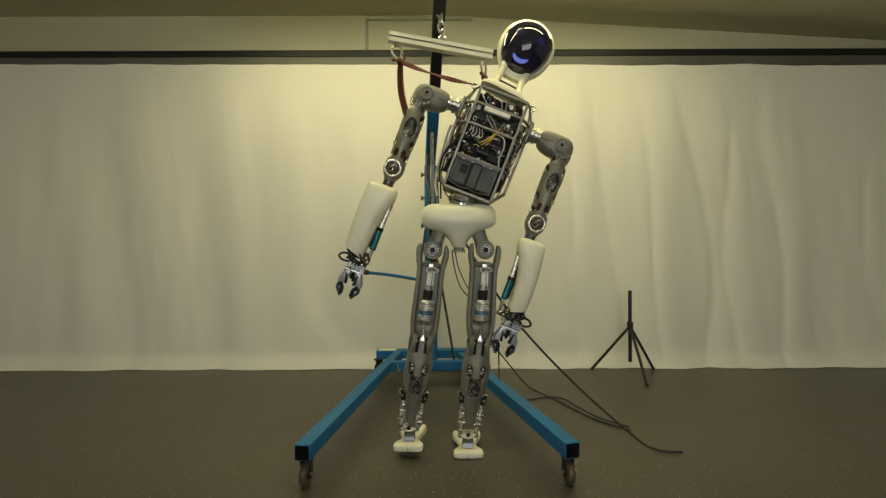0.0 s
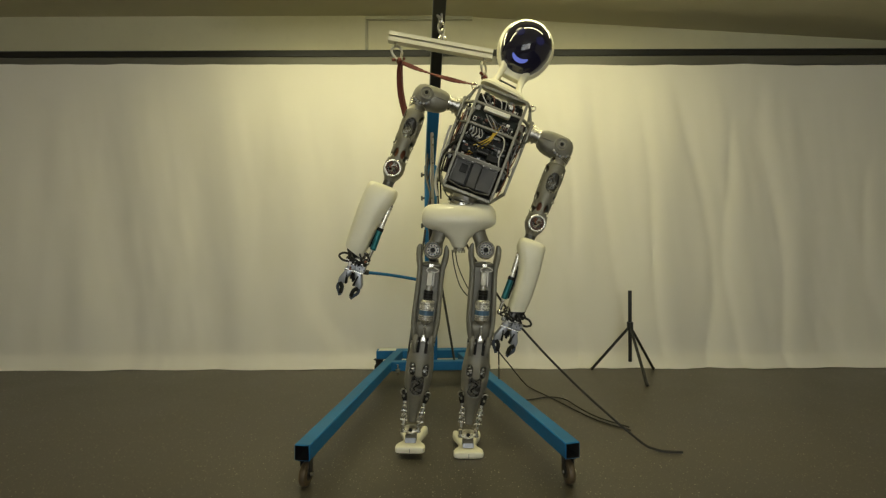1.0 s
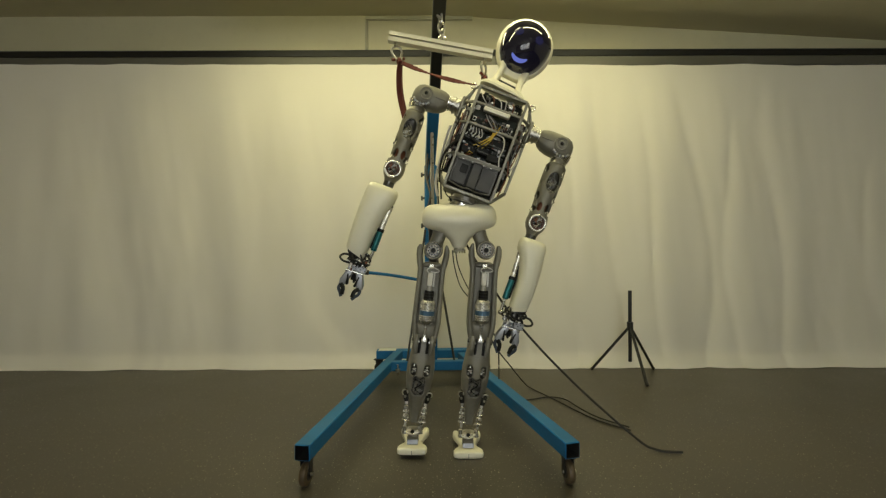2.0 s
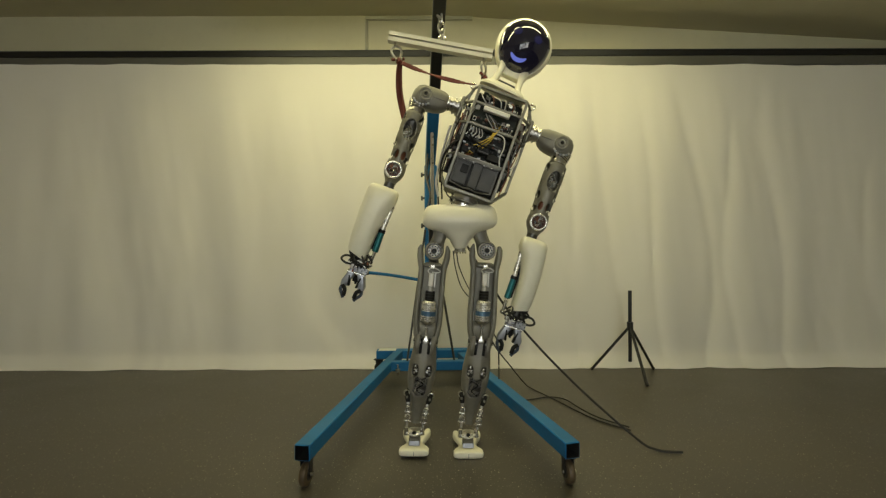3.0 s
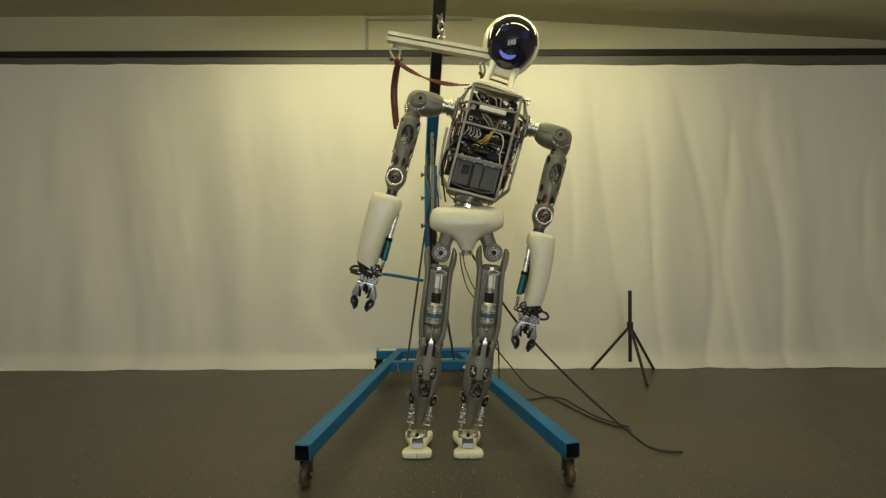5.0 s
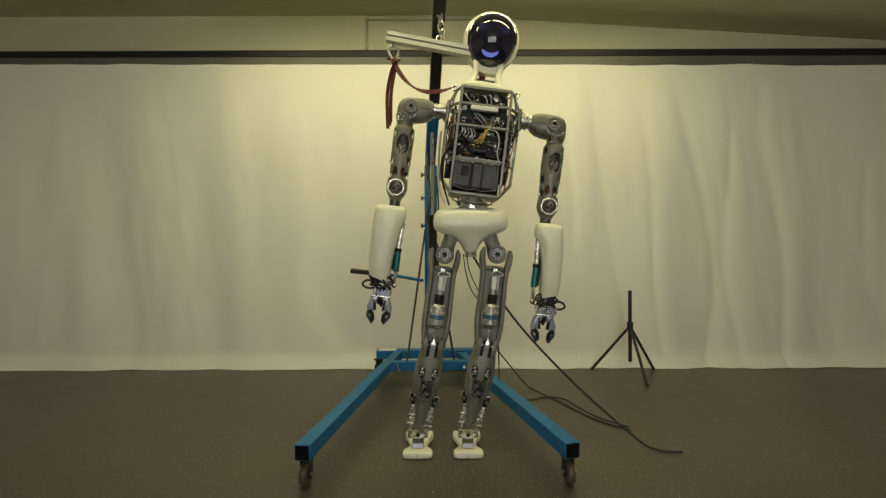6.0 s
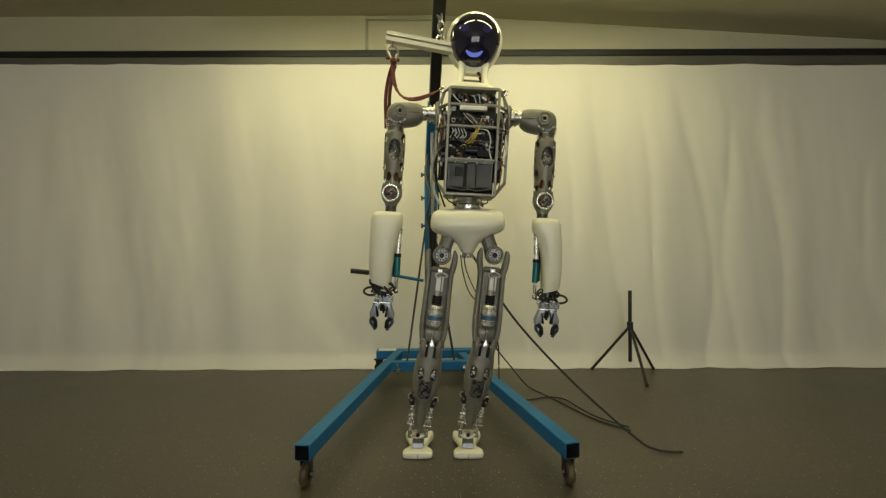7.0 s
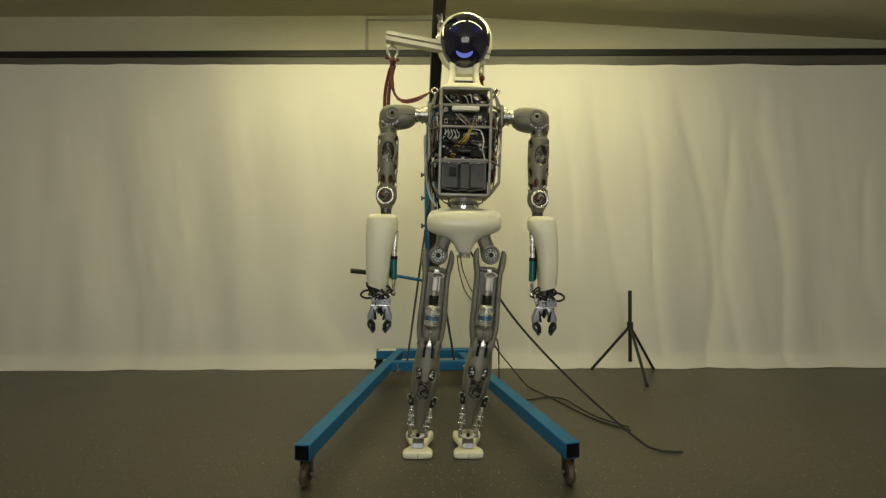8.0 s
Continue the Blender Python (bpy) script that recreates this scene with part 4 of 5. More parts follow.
def pelvis():
    secs = [(83, 0, 2, 44, 16, 3), (81.5, 0, 2, 54, 24, 3.2), (78, 0, 2, 60.5, 29, 3.2), (70, 0, 1, 65, 33, 3.2), (60, 0, 0, 66.5, 35, 3.2), (51, 0, 0, 66, 35, 3.2), (46, 0, 0, 63.5, 34, 3.0), (42, 0, 0, 58, 32, 2.8), (38.5, 0, 0, 49, 30, 2.7),
            (35.5, 0, 0, 40, 28, 2.6), (31, 0, 0, 31, 26, 2.6), (26, 0, 0, 24.5, 24, 2.5), (19, 0, 0, 18.5, 21, 2.5), (11, 0, 0, 14.5, 18, 2.5), (5, 0, 0, 11.5, 15, 2.5), (3, 0, 0, 7, 9, 2.5)]
    secs = [(z - 2 if z > 20 else z, cx, cy, rx * 0.985, ry, e) for z, cx, cy, rx, ry, e in secs]
    p = rp("pelvis", loft(B(), secs, 64), SHELL, label="smooth cream plastic pelvis shell")
    PELVIS.append(p)
    rp("pelvis_base", cyl(B(), (0, 0, 5), (0, 0, -2), 9, 11, 24), STEEL, p)
    for k in range(5):
        rp("screw", cyl(B(), (-9 + 4.5 * k, -8, 1), (-9 + 4.5 * k, -8, -5), 1.5, seg=8), CHROME, p)
    for sx in (-1, 1):
        bm = B()
        loft(bm, [(44, sx * 31, 4, 14, 15, 3), (28, sx * 35, 0, 13, 16, 3), (12, sx * 41, -2, 13, 16, 3), (0, sx * 45, -3, 15.5, 15, 2.4), (-10, sx * 45.5, -3, 12.5, 13, 2.2), (-15, sx * 45.5, -3, 6, 8, 2.2)], 32)
        hb = rp("hip_bracket", bm, GREY, p, "grey hip bracket")
        rp("hip_disc", cyl(B(), (sx * 45.5, -14, 0), (sx * 45.5, -21, 0), 16.6, 15.6, 36), GREY_DK, hb, "steel hip joint disc")
        rp("hip_ring", ring(B(), (sx * 45.5, -20.5, 0), (0, 1, 0), 14.2, 1.4, 40, 8), STEEL, hb)
        rp("hip_cap", cyl(B(), (sx * 45.5, -20, 0), (sx * 45.5, -23, 0), 10.2, seg=32), FINGER, hb)
        rp("cap_ring", ring(B(), (sx * 45.5, -23, 0), (0, 1, 0), 9.6, 1.0, 36, 8), POLISH, hb)
        rp("cap_ring", ring(B(), (sx * 45.5, -23, 0), (0, 1, 0), 5.6, 1.1, 32, 8), POLISH, hb)
        rp("hip_hub", cyl(B(), (sx * 45.5, -22, 0), (sx * 45.5, -25, 0), 4.2, seg=20), DARK, hb)
        for k in range(10):
            a = 2 * math.pi * k / 10
            rp("hip_screw", cyl(B(), (sx * 45.5 + 8 * math.cos(a), -22, 8 * math.sin(a)), (sx * 45.5 + 8 * math.cos(a), -24, 8 * math.sin(a)), 1.3, seg=8), DARK, hb)
    for k, pts in enumerate(([(-12, 10, 0), (-8, 14, -30), (2, 20, -64), (16, 24, -84)], [(-6, 12, 0), (-2, 16, -26), (10, 22, -56), (22, 26, -78)])):
        rp("cable", sweep(B(), pts, 1.0, 8, 8), RUBBER, p, "thin black hanging cable")


def leg(side, sx):
    parts = {}
    # thigh: a channel of two rails and a back, with a linear drive inside; origin at the hip
    outer = ((9, 23.6, 1.6), (7.5, 23.6, 3.0), (2, 24.6, 4.9), (-10, 23.8, 5.5), (-22, 21.8, 5.5), (-32, 19.9, 4.8), (-50, 19.6, 4.5), (-80, 20.2, 4.6), (-112, 20.8, 4.8), (-128, 20.4, 5.0), (-146, 18.2, 5), (-158, 15.5, 4.6), (-167, 13.5, 3))
    inner = ((11, 22.0, 1.2), (9, 22.2, 2.4), (2, 23.6, 4.7), (-10, 23.4, 5.4), (-20, 21.8, 5.6), (-32, 19.8, 4.8)) + outer[6:]
    bm = B()
    loft(bm, [(-24, 0, 4, 15, 6, 4), (-28, 0, 4, 20.5, 8.5, 4.5), (-40, 0, 5, 21, 9, 5), (-80, 0, 5, 21.5, 9, 5), (-126, 0, 5, 22, 9, 5), (-146, 0, 4, 21, 12, 4), (-158, 0, 5, 18, 12, 3), (-167, 0, 6, 13, 10, 3)], 48)
    th = rp("thigh", bm, GREY, label="long grey metal thigh channel with a linear drive")
    parts["thigh"] = th
    for s in (-1, 1):
        bm = B()
        loft(bm, [(z, s * w, -2, r, 7 if z > -8 else 10 if z > -18 else 13.4, 3.6) for z, w, r in (inner if s != sx else outer)], 28, fine=2)
        rp("thigh_rail", bm, GREY, th, "curved grey side rail with a fork end")
    # rounded end of the recess above the knee, and the web across its head
    rp("channel_end", loft(B(), [(-124.5, 0, -1, 15, 4, 3), (-128, 0, -3, 17, 8, 3.4), (-134, 0, -3.5, 18, 10.5, 3.4), (-148, 0, -2, 17, 11, 3), (-160, 0, 1, 13, 9, 3)], 36), GREY, th)
    rp("channel_head", loft(B(), [(-21, 0, 1, 12, 4, 3), (-24, 0, -1, 17, 8, 3), (-28, 0, -1, 17, 9, 3), (-31, 0, 1, 15, 5, 3)], 32), GREY, th)
    dr = rp("drive_box", box(B(), (-0.5, -14, -50), (8.6, 10, 23), 1.3), LABEL, th, "cream drive electronics box")
    rp("drive_bracket", box(B(), (0, -10, -28), (9, 8, 9), 1.2), CHROME, dr)
    rp("drive_wire", sweep(B(), [(-4, -19, -39), (-7, -19, -34), (2, -21, -29), (14, -18, -34), (9, -18, -37), (0, -19, -37)], 1.0, 8, 5), WHITEC, dr)
    rp("drive_plate", box(B(), (6.2, -11, -50), (3.4, 7, 26), 0.8), STEEL, dr)
    rp("drive_shaft", cyl(B(), (0, -12, -60), (0, -12, -72), 4.6, seg=20), POLISH, dr)
    cp = rp("drive_coupling", cyl(B(), (0, -13, -70), (0, -13, -88), 8.0, seg=28), DARK, th, "black drive coupling")
    for z in (-74, -79, -84):
        rp("coupling_rib", ring(B(), (0, -13, z), (0, 0, 1), 8.0, 0.7, 28, 6), BLACKP, cp)
    mo = rp("drive_motor", cyl(B(), (0, -13, -89), (0, -13, -121), 12.6, seg=40), POLISH, th, "polished cylindrical drive motor")
    rp("motor_collar", cyl(B(), (0, -13, -86.5), (0, -13, -90), 9.5, 12.0, 40), POLISH, mo)
    rp("motor_band", cyl(B(), (0, -13, -104), (0, -13, -112), 12.75, seg=40), BAND, mo, "blue printed band round the motor")
    for z in (-93, -102, -115, -118):
        rp("motor_groove", ring(B(), (0, -13, z), (0, 0, 1), 12.4, 0.5, 40, 6), GREY_DK, mo)
    rp("motor_cap", cyl(B(), (0, -13, -121), (0, -13, -127), 11.6, 6, 36), STEEL, mo)
    rp("drive_rod", cyl(B(), (0, -17.5, -126), (0, -17, -152), 2.2, seg=12), CHROME, th)
    rp("rod_clevis", loft(B(), [(-160, 0, -17, 5.5, 4, 4), (-154, 0, -17, 5.5, 4, 4), (-150, 0, -16.5, 3, 3, 3), (-143, 0, -16, 2.4, 2.4, 2)], 20), CHROME, th, "bright steel rod clevis")
    for ob in th.children:
        if ob.name.startswith(("drive_", "coupling_", "motor_")) and not ob.name.startswith("drive_rod"):
            ob.location = (0, -5 * U, 0)
    # shank, origin at the knee
    holes = [(-0.52, -53, 6.2, 10, 3), (0.52, -53, 6.2, 10, 3), (0.0, -82, 11.5, 15.5, 4.5)]
    secs = [(4, 0, 2, 15, 12, 2.6), (-4, 0, 1, 19.5, 15, 2.6), (-18, 0, 0, 20.5, 16, 2.6), (-32, 0, 0, 22.5, 18, 2.4), (-50, 0, 0, 24.5, 20, 2.2), (-70, 0, 0, 24, 20, 2.2), (-85, 0, 0, 22, 19, 2.2), (-95, 0, 0, 19.5, 17, 2.2), (-103, 0, 2, 15.5, 14, 2.3), (-111, 0, 5, 12.5, 12, 2.4), (-126, 0, 8, 10.4, 10, 2.6), (-152, 0, 10, 7.5, 8, 2.8)]
    dense = []
    for a, b in zip(secs, secs[1:]):
        n = max(1, int((a[0] - b[0]) / 2.2))
        dense += [[u + (v - u) * k / n for u, v in zip(a, b)] for k in range(n)]
    dense.append(list(secs[-1]))
    sk = thick(rp("shank", loft(B(), dense, 72, True, holes), GREY, label="tapering grey metal shank with cut-out windows"), 0.005)
    parts["shank"] = sk
    rp("shank_core", loft(B(), [(-36, 0, 2, 15, 11), (-70, 0, 2, 17, 12), (-104, 0, 2, 13, 10)], 24), GREY_DK, sk)
    for s in (-1, 1):
        rp("ball_joint", ball(B(), (s * 11.5, -11.5, -47.5), 3.8, 16), CHROME, sk, "bright steel ball joint")
        rp("joint_bracket", box(B(), (s * 9.4, -12.5, -55), (4.6, 4, 6.4), 1.0, Matrix.Rotation(0.5 * s, 4, "Y")), CHROME, sk)
        rp("joint_bracket", box(B(), (s * 13.4, -12, -58.5), (3.4, 4, 3.6), 0.8, Matrix.Rotation(-0.4 * s, 4, "Y")), STEEL, sk)
        rp("joint_pin", cyl(B(), (s * 7.5, -14, -51.5), (s * 14.5, -14, -53), 1.1, seg=10), STEEL, sk)
        rp("lever_pin", cyl(B(), (s * 20, -14, -101), (s * 20, -18.5, -101), 2.0, seg=14), GREY, sk)
        rp("knee_fork", loft(B(), [(8, s * 13, -12, 3.4, 5, 3), (0, s * 13.5, -15, 5, 6, 3), (-16, s * 13.5, -14, 4.6, 6, 3), (-26, s * 12, -12, 3, 4, 3)], 20), GREY, sk)
        # slots are not cut: solid dark boxes carry their shade as colour
        rp("knee_slot_shade", box(B(), (s * 7, -15.8, -10), (4.6, 6, 27), 1.2), DARK, sk)
        rp("knee_pin", cyl(B(), (s * 9, -18, -3), (s * 9, -20, -3), 1.8, seg=10), CHROME, sk)
        rp("knee_bolt", cyl(B(), (s * 17, -8, -2), (s * 21.5, -8, -2), 3.4, seg=12), GREY_DK, sk)
        # ankle rods with clevises
        ro = rp("ankle_rod", cyl(B(), (s * 19, -12, -98), (s * 13, -16, -150), 1.9, seg=14), CHROME, sk, "bright steel ankle rod with paired link plates")
        rp("rod_eye", ring(B(), (s * 21.5, -13, -95), (0, 1, 0.2 * s), 4.6, 1.2, 20, 8), STEEL, ro)
        for top, low, cx, hw in ((-117, -127, 15.6, 3.0), (-132, -143, 14.6, 3.9)):
            bm = B()
            for q in (-1, 1):
                box(bm, (s * cx + q * hw, -16.5, (top + low) / 2), (1.7, 5, top - low), 0.6)
            box(bm, (s * cx, -16.5, top), (2 * hw + 1.6, 4.6, 2.4), 0.7)
            lk = rp("link", bm, CHROME, ro, "bright steel link fork")
            rp("link_pin", cyl(B(), (s * cx - hw - 2, -16.5, low + 1), (s * cx + hw + 2, -16.5, low + 1), 1.7, seg=12), CHROME, lk)
        rp("link_block", box(B(), (s * 15.2, -16.5, -130), (3.6, 4, 9), 0.8), STEEL, ro)
        rp("link_block", box(B(), (s * 14, -16.5, -146), (4.2, 4, 10), 0.8), STEEL, ro)
        rp("rod_nut", cyl(B(), (s * 17, -13.5, -110), (s * 16.6, -14, -114), 2.8, seg=6), STEEL, ro)
        rp("side_lever", loft(B(), [(-90, s * 19.5, -6, 2.5, 4), (-97, s * 20, -11, 4.8, 5), (-106, s * 18.5, -12, 4.6, 4), (-113, s * 16.5, -12, 2.5, 3)], 16), DARK, sk)
    rs = random.Random(31)
    for k in range(20):
        x0, z0 = rs.uniform(-8, 8), rs.uniform(-94, -70)
        rp("window_wire", sweep(B(), [(x0, -11, z0), (x0 + rs.uniform(-5, 5), -15, z0 + 3), (x0 + rs.uniform(-6, 6), -15, z0 - 4), (rs.uniform(-7, 7), -11, z0 - 6)], rs.uniform(0.8, 1.5), 6, 4), rs.choice((GREY_DK, GREY_DK, GREY, CHIP, GREY)), sk)
    wn = rp("window_wiring", ring(B(), (0, -13, -78), (0, 1, 0), 5.5, 1.8, 24, 8), GREY, sk)
    rp("window_cable", sweep(B(), [(-7, -14, -70), (5, -16, -76), (-5, -16, -86), (6, -14, -94)], 1.4, 8, 5), DARK, wn)
    rp("knee_axle", cyl(B(), (-21, 0, -4), (21, 0, -4), 8, seg=24), STEEL, sk)
    # foot, origin on the ground below the ankle
    bm = B()
    body = ((-28.6, 21, 9.5, 2.6), (-28, 23.6, 11, 1.2), (-26.5, 25, 12, 0.4), (-23, 25.8, 12.6, 0.2), (-16, 25.6, 12.8, 0.2), (-11, 23.6, 12.8, 0.2), (-6, 19.6, 12.8, 0.2), (-1, 16.2, 13, 0.2), (6, 14.2, 13.4, 0.4), (14, 13.6, 14, 0.8), (22, 13, 14.4, 1.4), (24, 11, 12, 3))
    loft(bm, [(-y, 0, (lo + hi) / 2, w, (hi - lo) / 2, 4.5) for y, w, hi, lo in body], 44, fine=2)
    bmesh.ops.transform(bm, matrix=Matrix(((1, 0, 0, 0), (0, 0, -1, 0), (0, 1, 0, 0), (0, 0, 0, 1))), verts=bm.verts)
    for s in (-1, 1):
        prong = ((2, 8.5, 5, 6.6, 7.0), (14, 10.5, 6, 7.2, 8.0), (26, 14.2, 6.4, 7.6, 9.2), (36, 18.2, 6.4, 8, 10.2), (43, 19.8, 6.2, 8, 10.8), (48, 20, 5.5, 7.2, 11), (51, 20, 3.8, 5, 11), (52, 20, 2, 2.5, 11))
        lobe = loft(B(), [(-y, s * x, cz, w, h, 2.6) for y, x, w, h, cz in prong], 28, fine=2)
        bmesh.ops.transform(lobe, matrix=Matrix(((1, 0, 0, 0), (0, 0, -1, 0), (0, 1, 0, 0), (0, 0, 0, 1))), verts=lobe.verts)
        tmp = bpy.data.meshes.new("lobe")
        lobe.to_mesh(tmp)
        lobe.free()
        bm.from_mesh(tmp)
        bpy.data.meshes.remove(tmp)
    ft = rp("foot", bm, SHELL, label="cream plastic foot shell with flared heel")
    rp("toe_seam", box(B(), (0, -28.4, 5.5), (0.7, 1.2, 7), 0.2), GREY_DK, ft)
    parts["foot"] = ft
    fb = rp("foot_block", box(B(), (0, -4, 19), (19, 17, 14), 1.5), GREY, ft, "steel block on the foot")
    rp("foot_plate", box(B(), (0, -13.5, 17), (19, 3, 8), 0.6, Matrix.Rotation(radians(-25), 4, "X")), FINGER, fb)
    rp("sole", box(B(), (0, -20, 0.15), (44, 12, 0.3)), RUBBER, ft)
    an = rp("ankle_bracket", loft(B(), [(14, 0, 4, 9, 11, 3), (28, 0, 3, 10, 11, 3), (31, 0, 0, 15, 12, 3), (34.5, 0, 0, 15, 11, 3), (36, 0, 0, 10, 10, 3)], 28), STEEL, ft, "steel ankle bracket")
    rp("ankle_yoke", sweep(B(), [(-14, -14, 44), (-12, -15, 36), (0, -17, 32), (12, -15, 36), (14, -14, 44)], 1.9, 10, 5), STEEL, an)
    rp("ankle_hub", cyl(B(), (0, -12, 35), (0, -16, 35), 3.4, seg=16), DARK, an)
    for s in (-1, 1):
        rp("ankle_lug", cyl(B(), (s * 14, -13, 32), (s * 13.5, -13, 45), 4.0, 3.4, seg=14), CHROME, an)
    LEGS[side] = parts


head()
torso()
for sx in (-1, 1):
    arm(sx)
pelvis()
leg("right", -1)
leg("left", 1)


# ---- lifting gear: spreader bar, shackles, straps ----
BAR_C = Vector((-0.012, 2.07, 1.885))


def spreader():
    sp = tagged(new("spreader_bar"), "slotted aluminium spreader bar hanging aslant from the chain", "spreader bar")
    bm = B()
    L = 0.245
    prof = [(-0.02, -0.022), (0.02, -0.022), (0.02, -0.005), (0.004, -0.005), (0.004, 0.005), (0.02, 0.005), (0.02, 0.022), (-0.02, 0.022), (-0.02, 0.005), (-0.004, 0.005), (-0.004, -0.005), (-0.02, -0.005)]
    ends = [[bm.verts.new((x, y, z)) for y, z in prof] for x in (-L, L)]
    n = len(prof)
    for i in range(n):
        bm.faces.new((ends[0][i], ends[0][(i + 1) % n], ends[1][(i + 1) % n], ends[1][i]))
    bm.faces.new(ends[0])
    bm.faces.new(ends[1][::-1])
    part("profile", bm, ALU, sp, "pale slotted aluminium profile", smooth=False)
    part("hanger_eye", ring(B(), (0.0, 0, 0.035), (0, 1, 0), 0.016, 0.005, 24, 8), CHROME, sp)
    for sx in (-1, 1):
        eb = part("eye_bolt", ring(B(), (sx * 0.21, 0, -0.034), (1, 0, 0), 0.009, 0.0035, 20, 8), CHROME, sp)
        part("nut", cyl(B(), (sx * 0.21, 0, -0.021), (sx * 0.21, 0, -0.028), 0.008, seg=6), STEEL, eb)
    return sp


def shackle():
    sh = tagged(new("bow_shackle"), "galvanised steel bow shackle under the spreader bar", "shackle", group="shackles")
    bm = sweep(B(), [(-0.013, 0, -0.062), (-0.017, 0, -0.05), (-0.025, 0, -0.033), (-0.021, 0, -0.013), (0, 0, -0.003), (0.021, 0, -0.013), (0.025, 0, -0.033), (0.017, 0, -0.05), (0.013, 0, -0.062)], 0.0058, 10, 5)
    part("bow", bm, STEEL, sh)
    part("pin", cyl(B(), (-0.034, 0, -0.064), (0.030, 0, -0.064), 0.0068, seg=12), STRAP, sh, "red painted shackle pin")
    for s in (-1, 1):
        part("lug", cyl(B(), (s * 0.009, 0, -0.064), (s * 0.018, 0, -0.064), 0.0105, seg=16), STEEL, sh)
    return sh


sp = spreader()
sh_a = shackle()
sh_b = shackle()


def strap(n, length, width, label):
    st = tagged(new("lifting_strap"), label, "strap", group="lifting straps")
    segs = []
    for i in range(n):
        bm = box(B(), (0, 0, 0), (0.005, width * 0.8, length / n * 1.25), 0.002, Matrix.Rotation(radians(62 + 34 * math.sin(i * 0.75)), 4, "Z"))
        segs.append(part("webbing_piece", bm, STRAP, st))
    return st, segs


strap_a, seg_a = strap(16, 0.385, 0.025, "dark red webbing strap between shackle and robot")
strap_b, seg_b = strap(8, 0.235, 0.022, "dark red webbing strap from shackle to robot shoulder")
tails = []


def ribbon(bm, pts, w, th, turn):
    """A flat strip along points, with square ends."""
    path = smooth_path(pts, 6)
    rows = []
    for i, p in enumerate(path):
        a = radians(turn[0] + (turn[1] - turn[0]) * i / (len(path) - 1))
        sd, nn = Vector((math.cos(a), math.sin(a), 0)), Vector((-math.sin(a), math.cos(a), 0))
        rows.append([bm.verts.new(p + sd * w * u + nn * th * v) for u, v in ((-0.5, -0.5), (0.5, -0.5), (0.5, 0.5), (-0.5, 0.5))])
    for a, b in zip(rows, rows[1:]):
        for j in range(4):
            bm.faces.new((a[j], a[(j + 1) % 4], b[(j + 1) % 4], b[j]))
    bm.faces.new(rows[0][::-1])
    bm.faces.new(rows[-1])
    return bm


for k, (ln, ox, tw) in enumerate(((0.30, -0.006, (60, 10)), (0.282, 0.006, (120, 30)), (0.265, 0.0, (35, -20)))):
    tl = tagged(new("strap_tail"), "loose red webbing strap end hanging from a shackle", "strap", group="strap ends")
    part("webbing", ribbon(B(), [(0, 0, 0), (ox - 0.007, 0.0, -ln * 0.15), (ox * 1.7 - 0.013, 0.004, -ln * 0.5), (ox * 1.3, 0, -ln)], 0.0165, 0.003, tw), STRAP, tl)
    tails.append(tl)
knots = []
for _ in range(2):
    kn = tagged(new("strap_knot"), "red webbing knot round the shackle pin", "knot", group="strap knots")
    bm = B()
    for a in range(3):
        ring(bm, (0.002 * a, 0, -0.004 * a), (math.cos(a * 1.1), 0.35, math.sin(a * 1.1)), 0.010, 0.0056, 20, 8)
    part("webbing_loop", bm, STRAP, kn)
    knots.append(kn)


# ---- cables and a stand beside the crane ----
def floor_cable(pts, r, label, name="power_cable", material=RUBBER):
    tagged(part(name, sweep(B(), pts, r, 8, 10), material), label, "cable")


floor_cable([(0.10, 2.30, 0.99), (0.21, 2.26, 0.80), (0.375, 2.22, 0.555), (0.625, 2.15, 0.285), (0.88, 2.05, 0.06), (0.97, 2.02, 0.012), (1.08, 2.0, 0.009)], 0.0056, "thick black cable hanging from the robot to the floor")
floor_cable([(0.20, 2.32, 0.62), (0.27, 2.42, 0.42), (0.42, 2.75, 0.197), (0.53, 2.9, 0.05), (0.583, 2.93, 0.006), (0.69, 2.69, 0.006), (0.759, 2.52, 0.006), (0.833, 2.375, 0.006), (0.95, 2.25, 0.006)], 0.004, "thin black cable lying across the floor")
floor_cable([(0.36, 2.66, 0.006), (0.522, 2.71, 0.006), (0.61, 2.745, 0.006), (0.672, 2.76, 0.006), (0.747, 2.71, 0.006), (0.785, 2.54, 0.0125), (0.845, 2.40, 0.0125), (0.96, 2.29, 0.006)], 0.004, "thin black cable lying in a loose curve")
floor_cable([(0.24, 2.36, 0.52), (0.305, 2.50, 0.41), (0.320, 2.56, 0.30), (0.320, 2.56, 0.178)], 0.004, "thin black cable hanging down to the crane leg")
floor_cable([(-0.04, 2.98, 1.42), (-0.03, 2.96, 1.2), (-0.05, 2.95, 1.02), (-0.02, 2.96, 0.9)], 0.006, "black cable running along the crane mast", "mast_cable")
floor_cable([(-0.07, 2.985, 1.5), (-0.10, 2.97, 1.37), (-0.06, 2.95, 1.22), (-0.04, 2.95, 1.0)], 0.005, "black cable looped round the crane mast", "mast_cable")

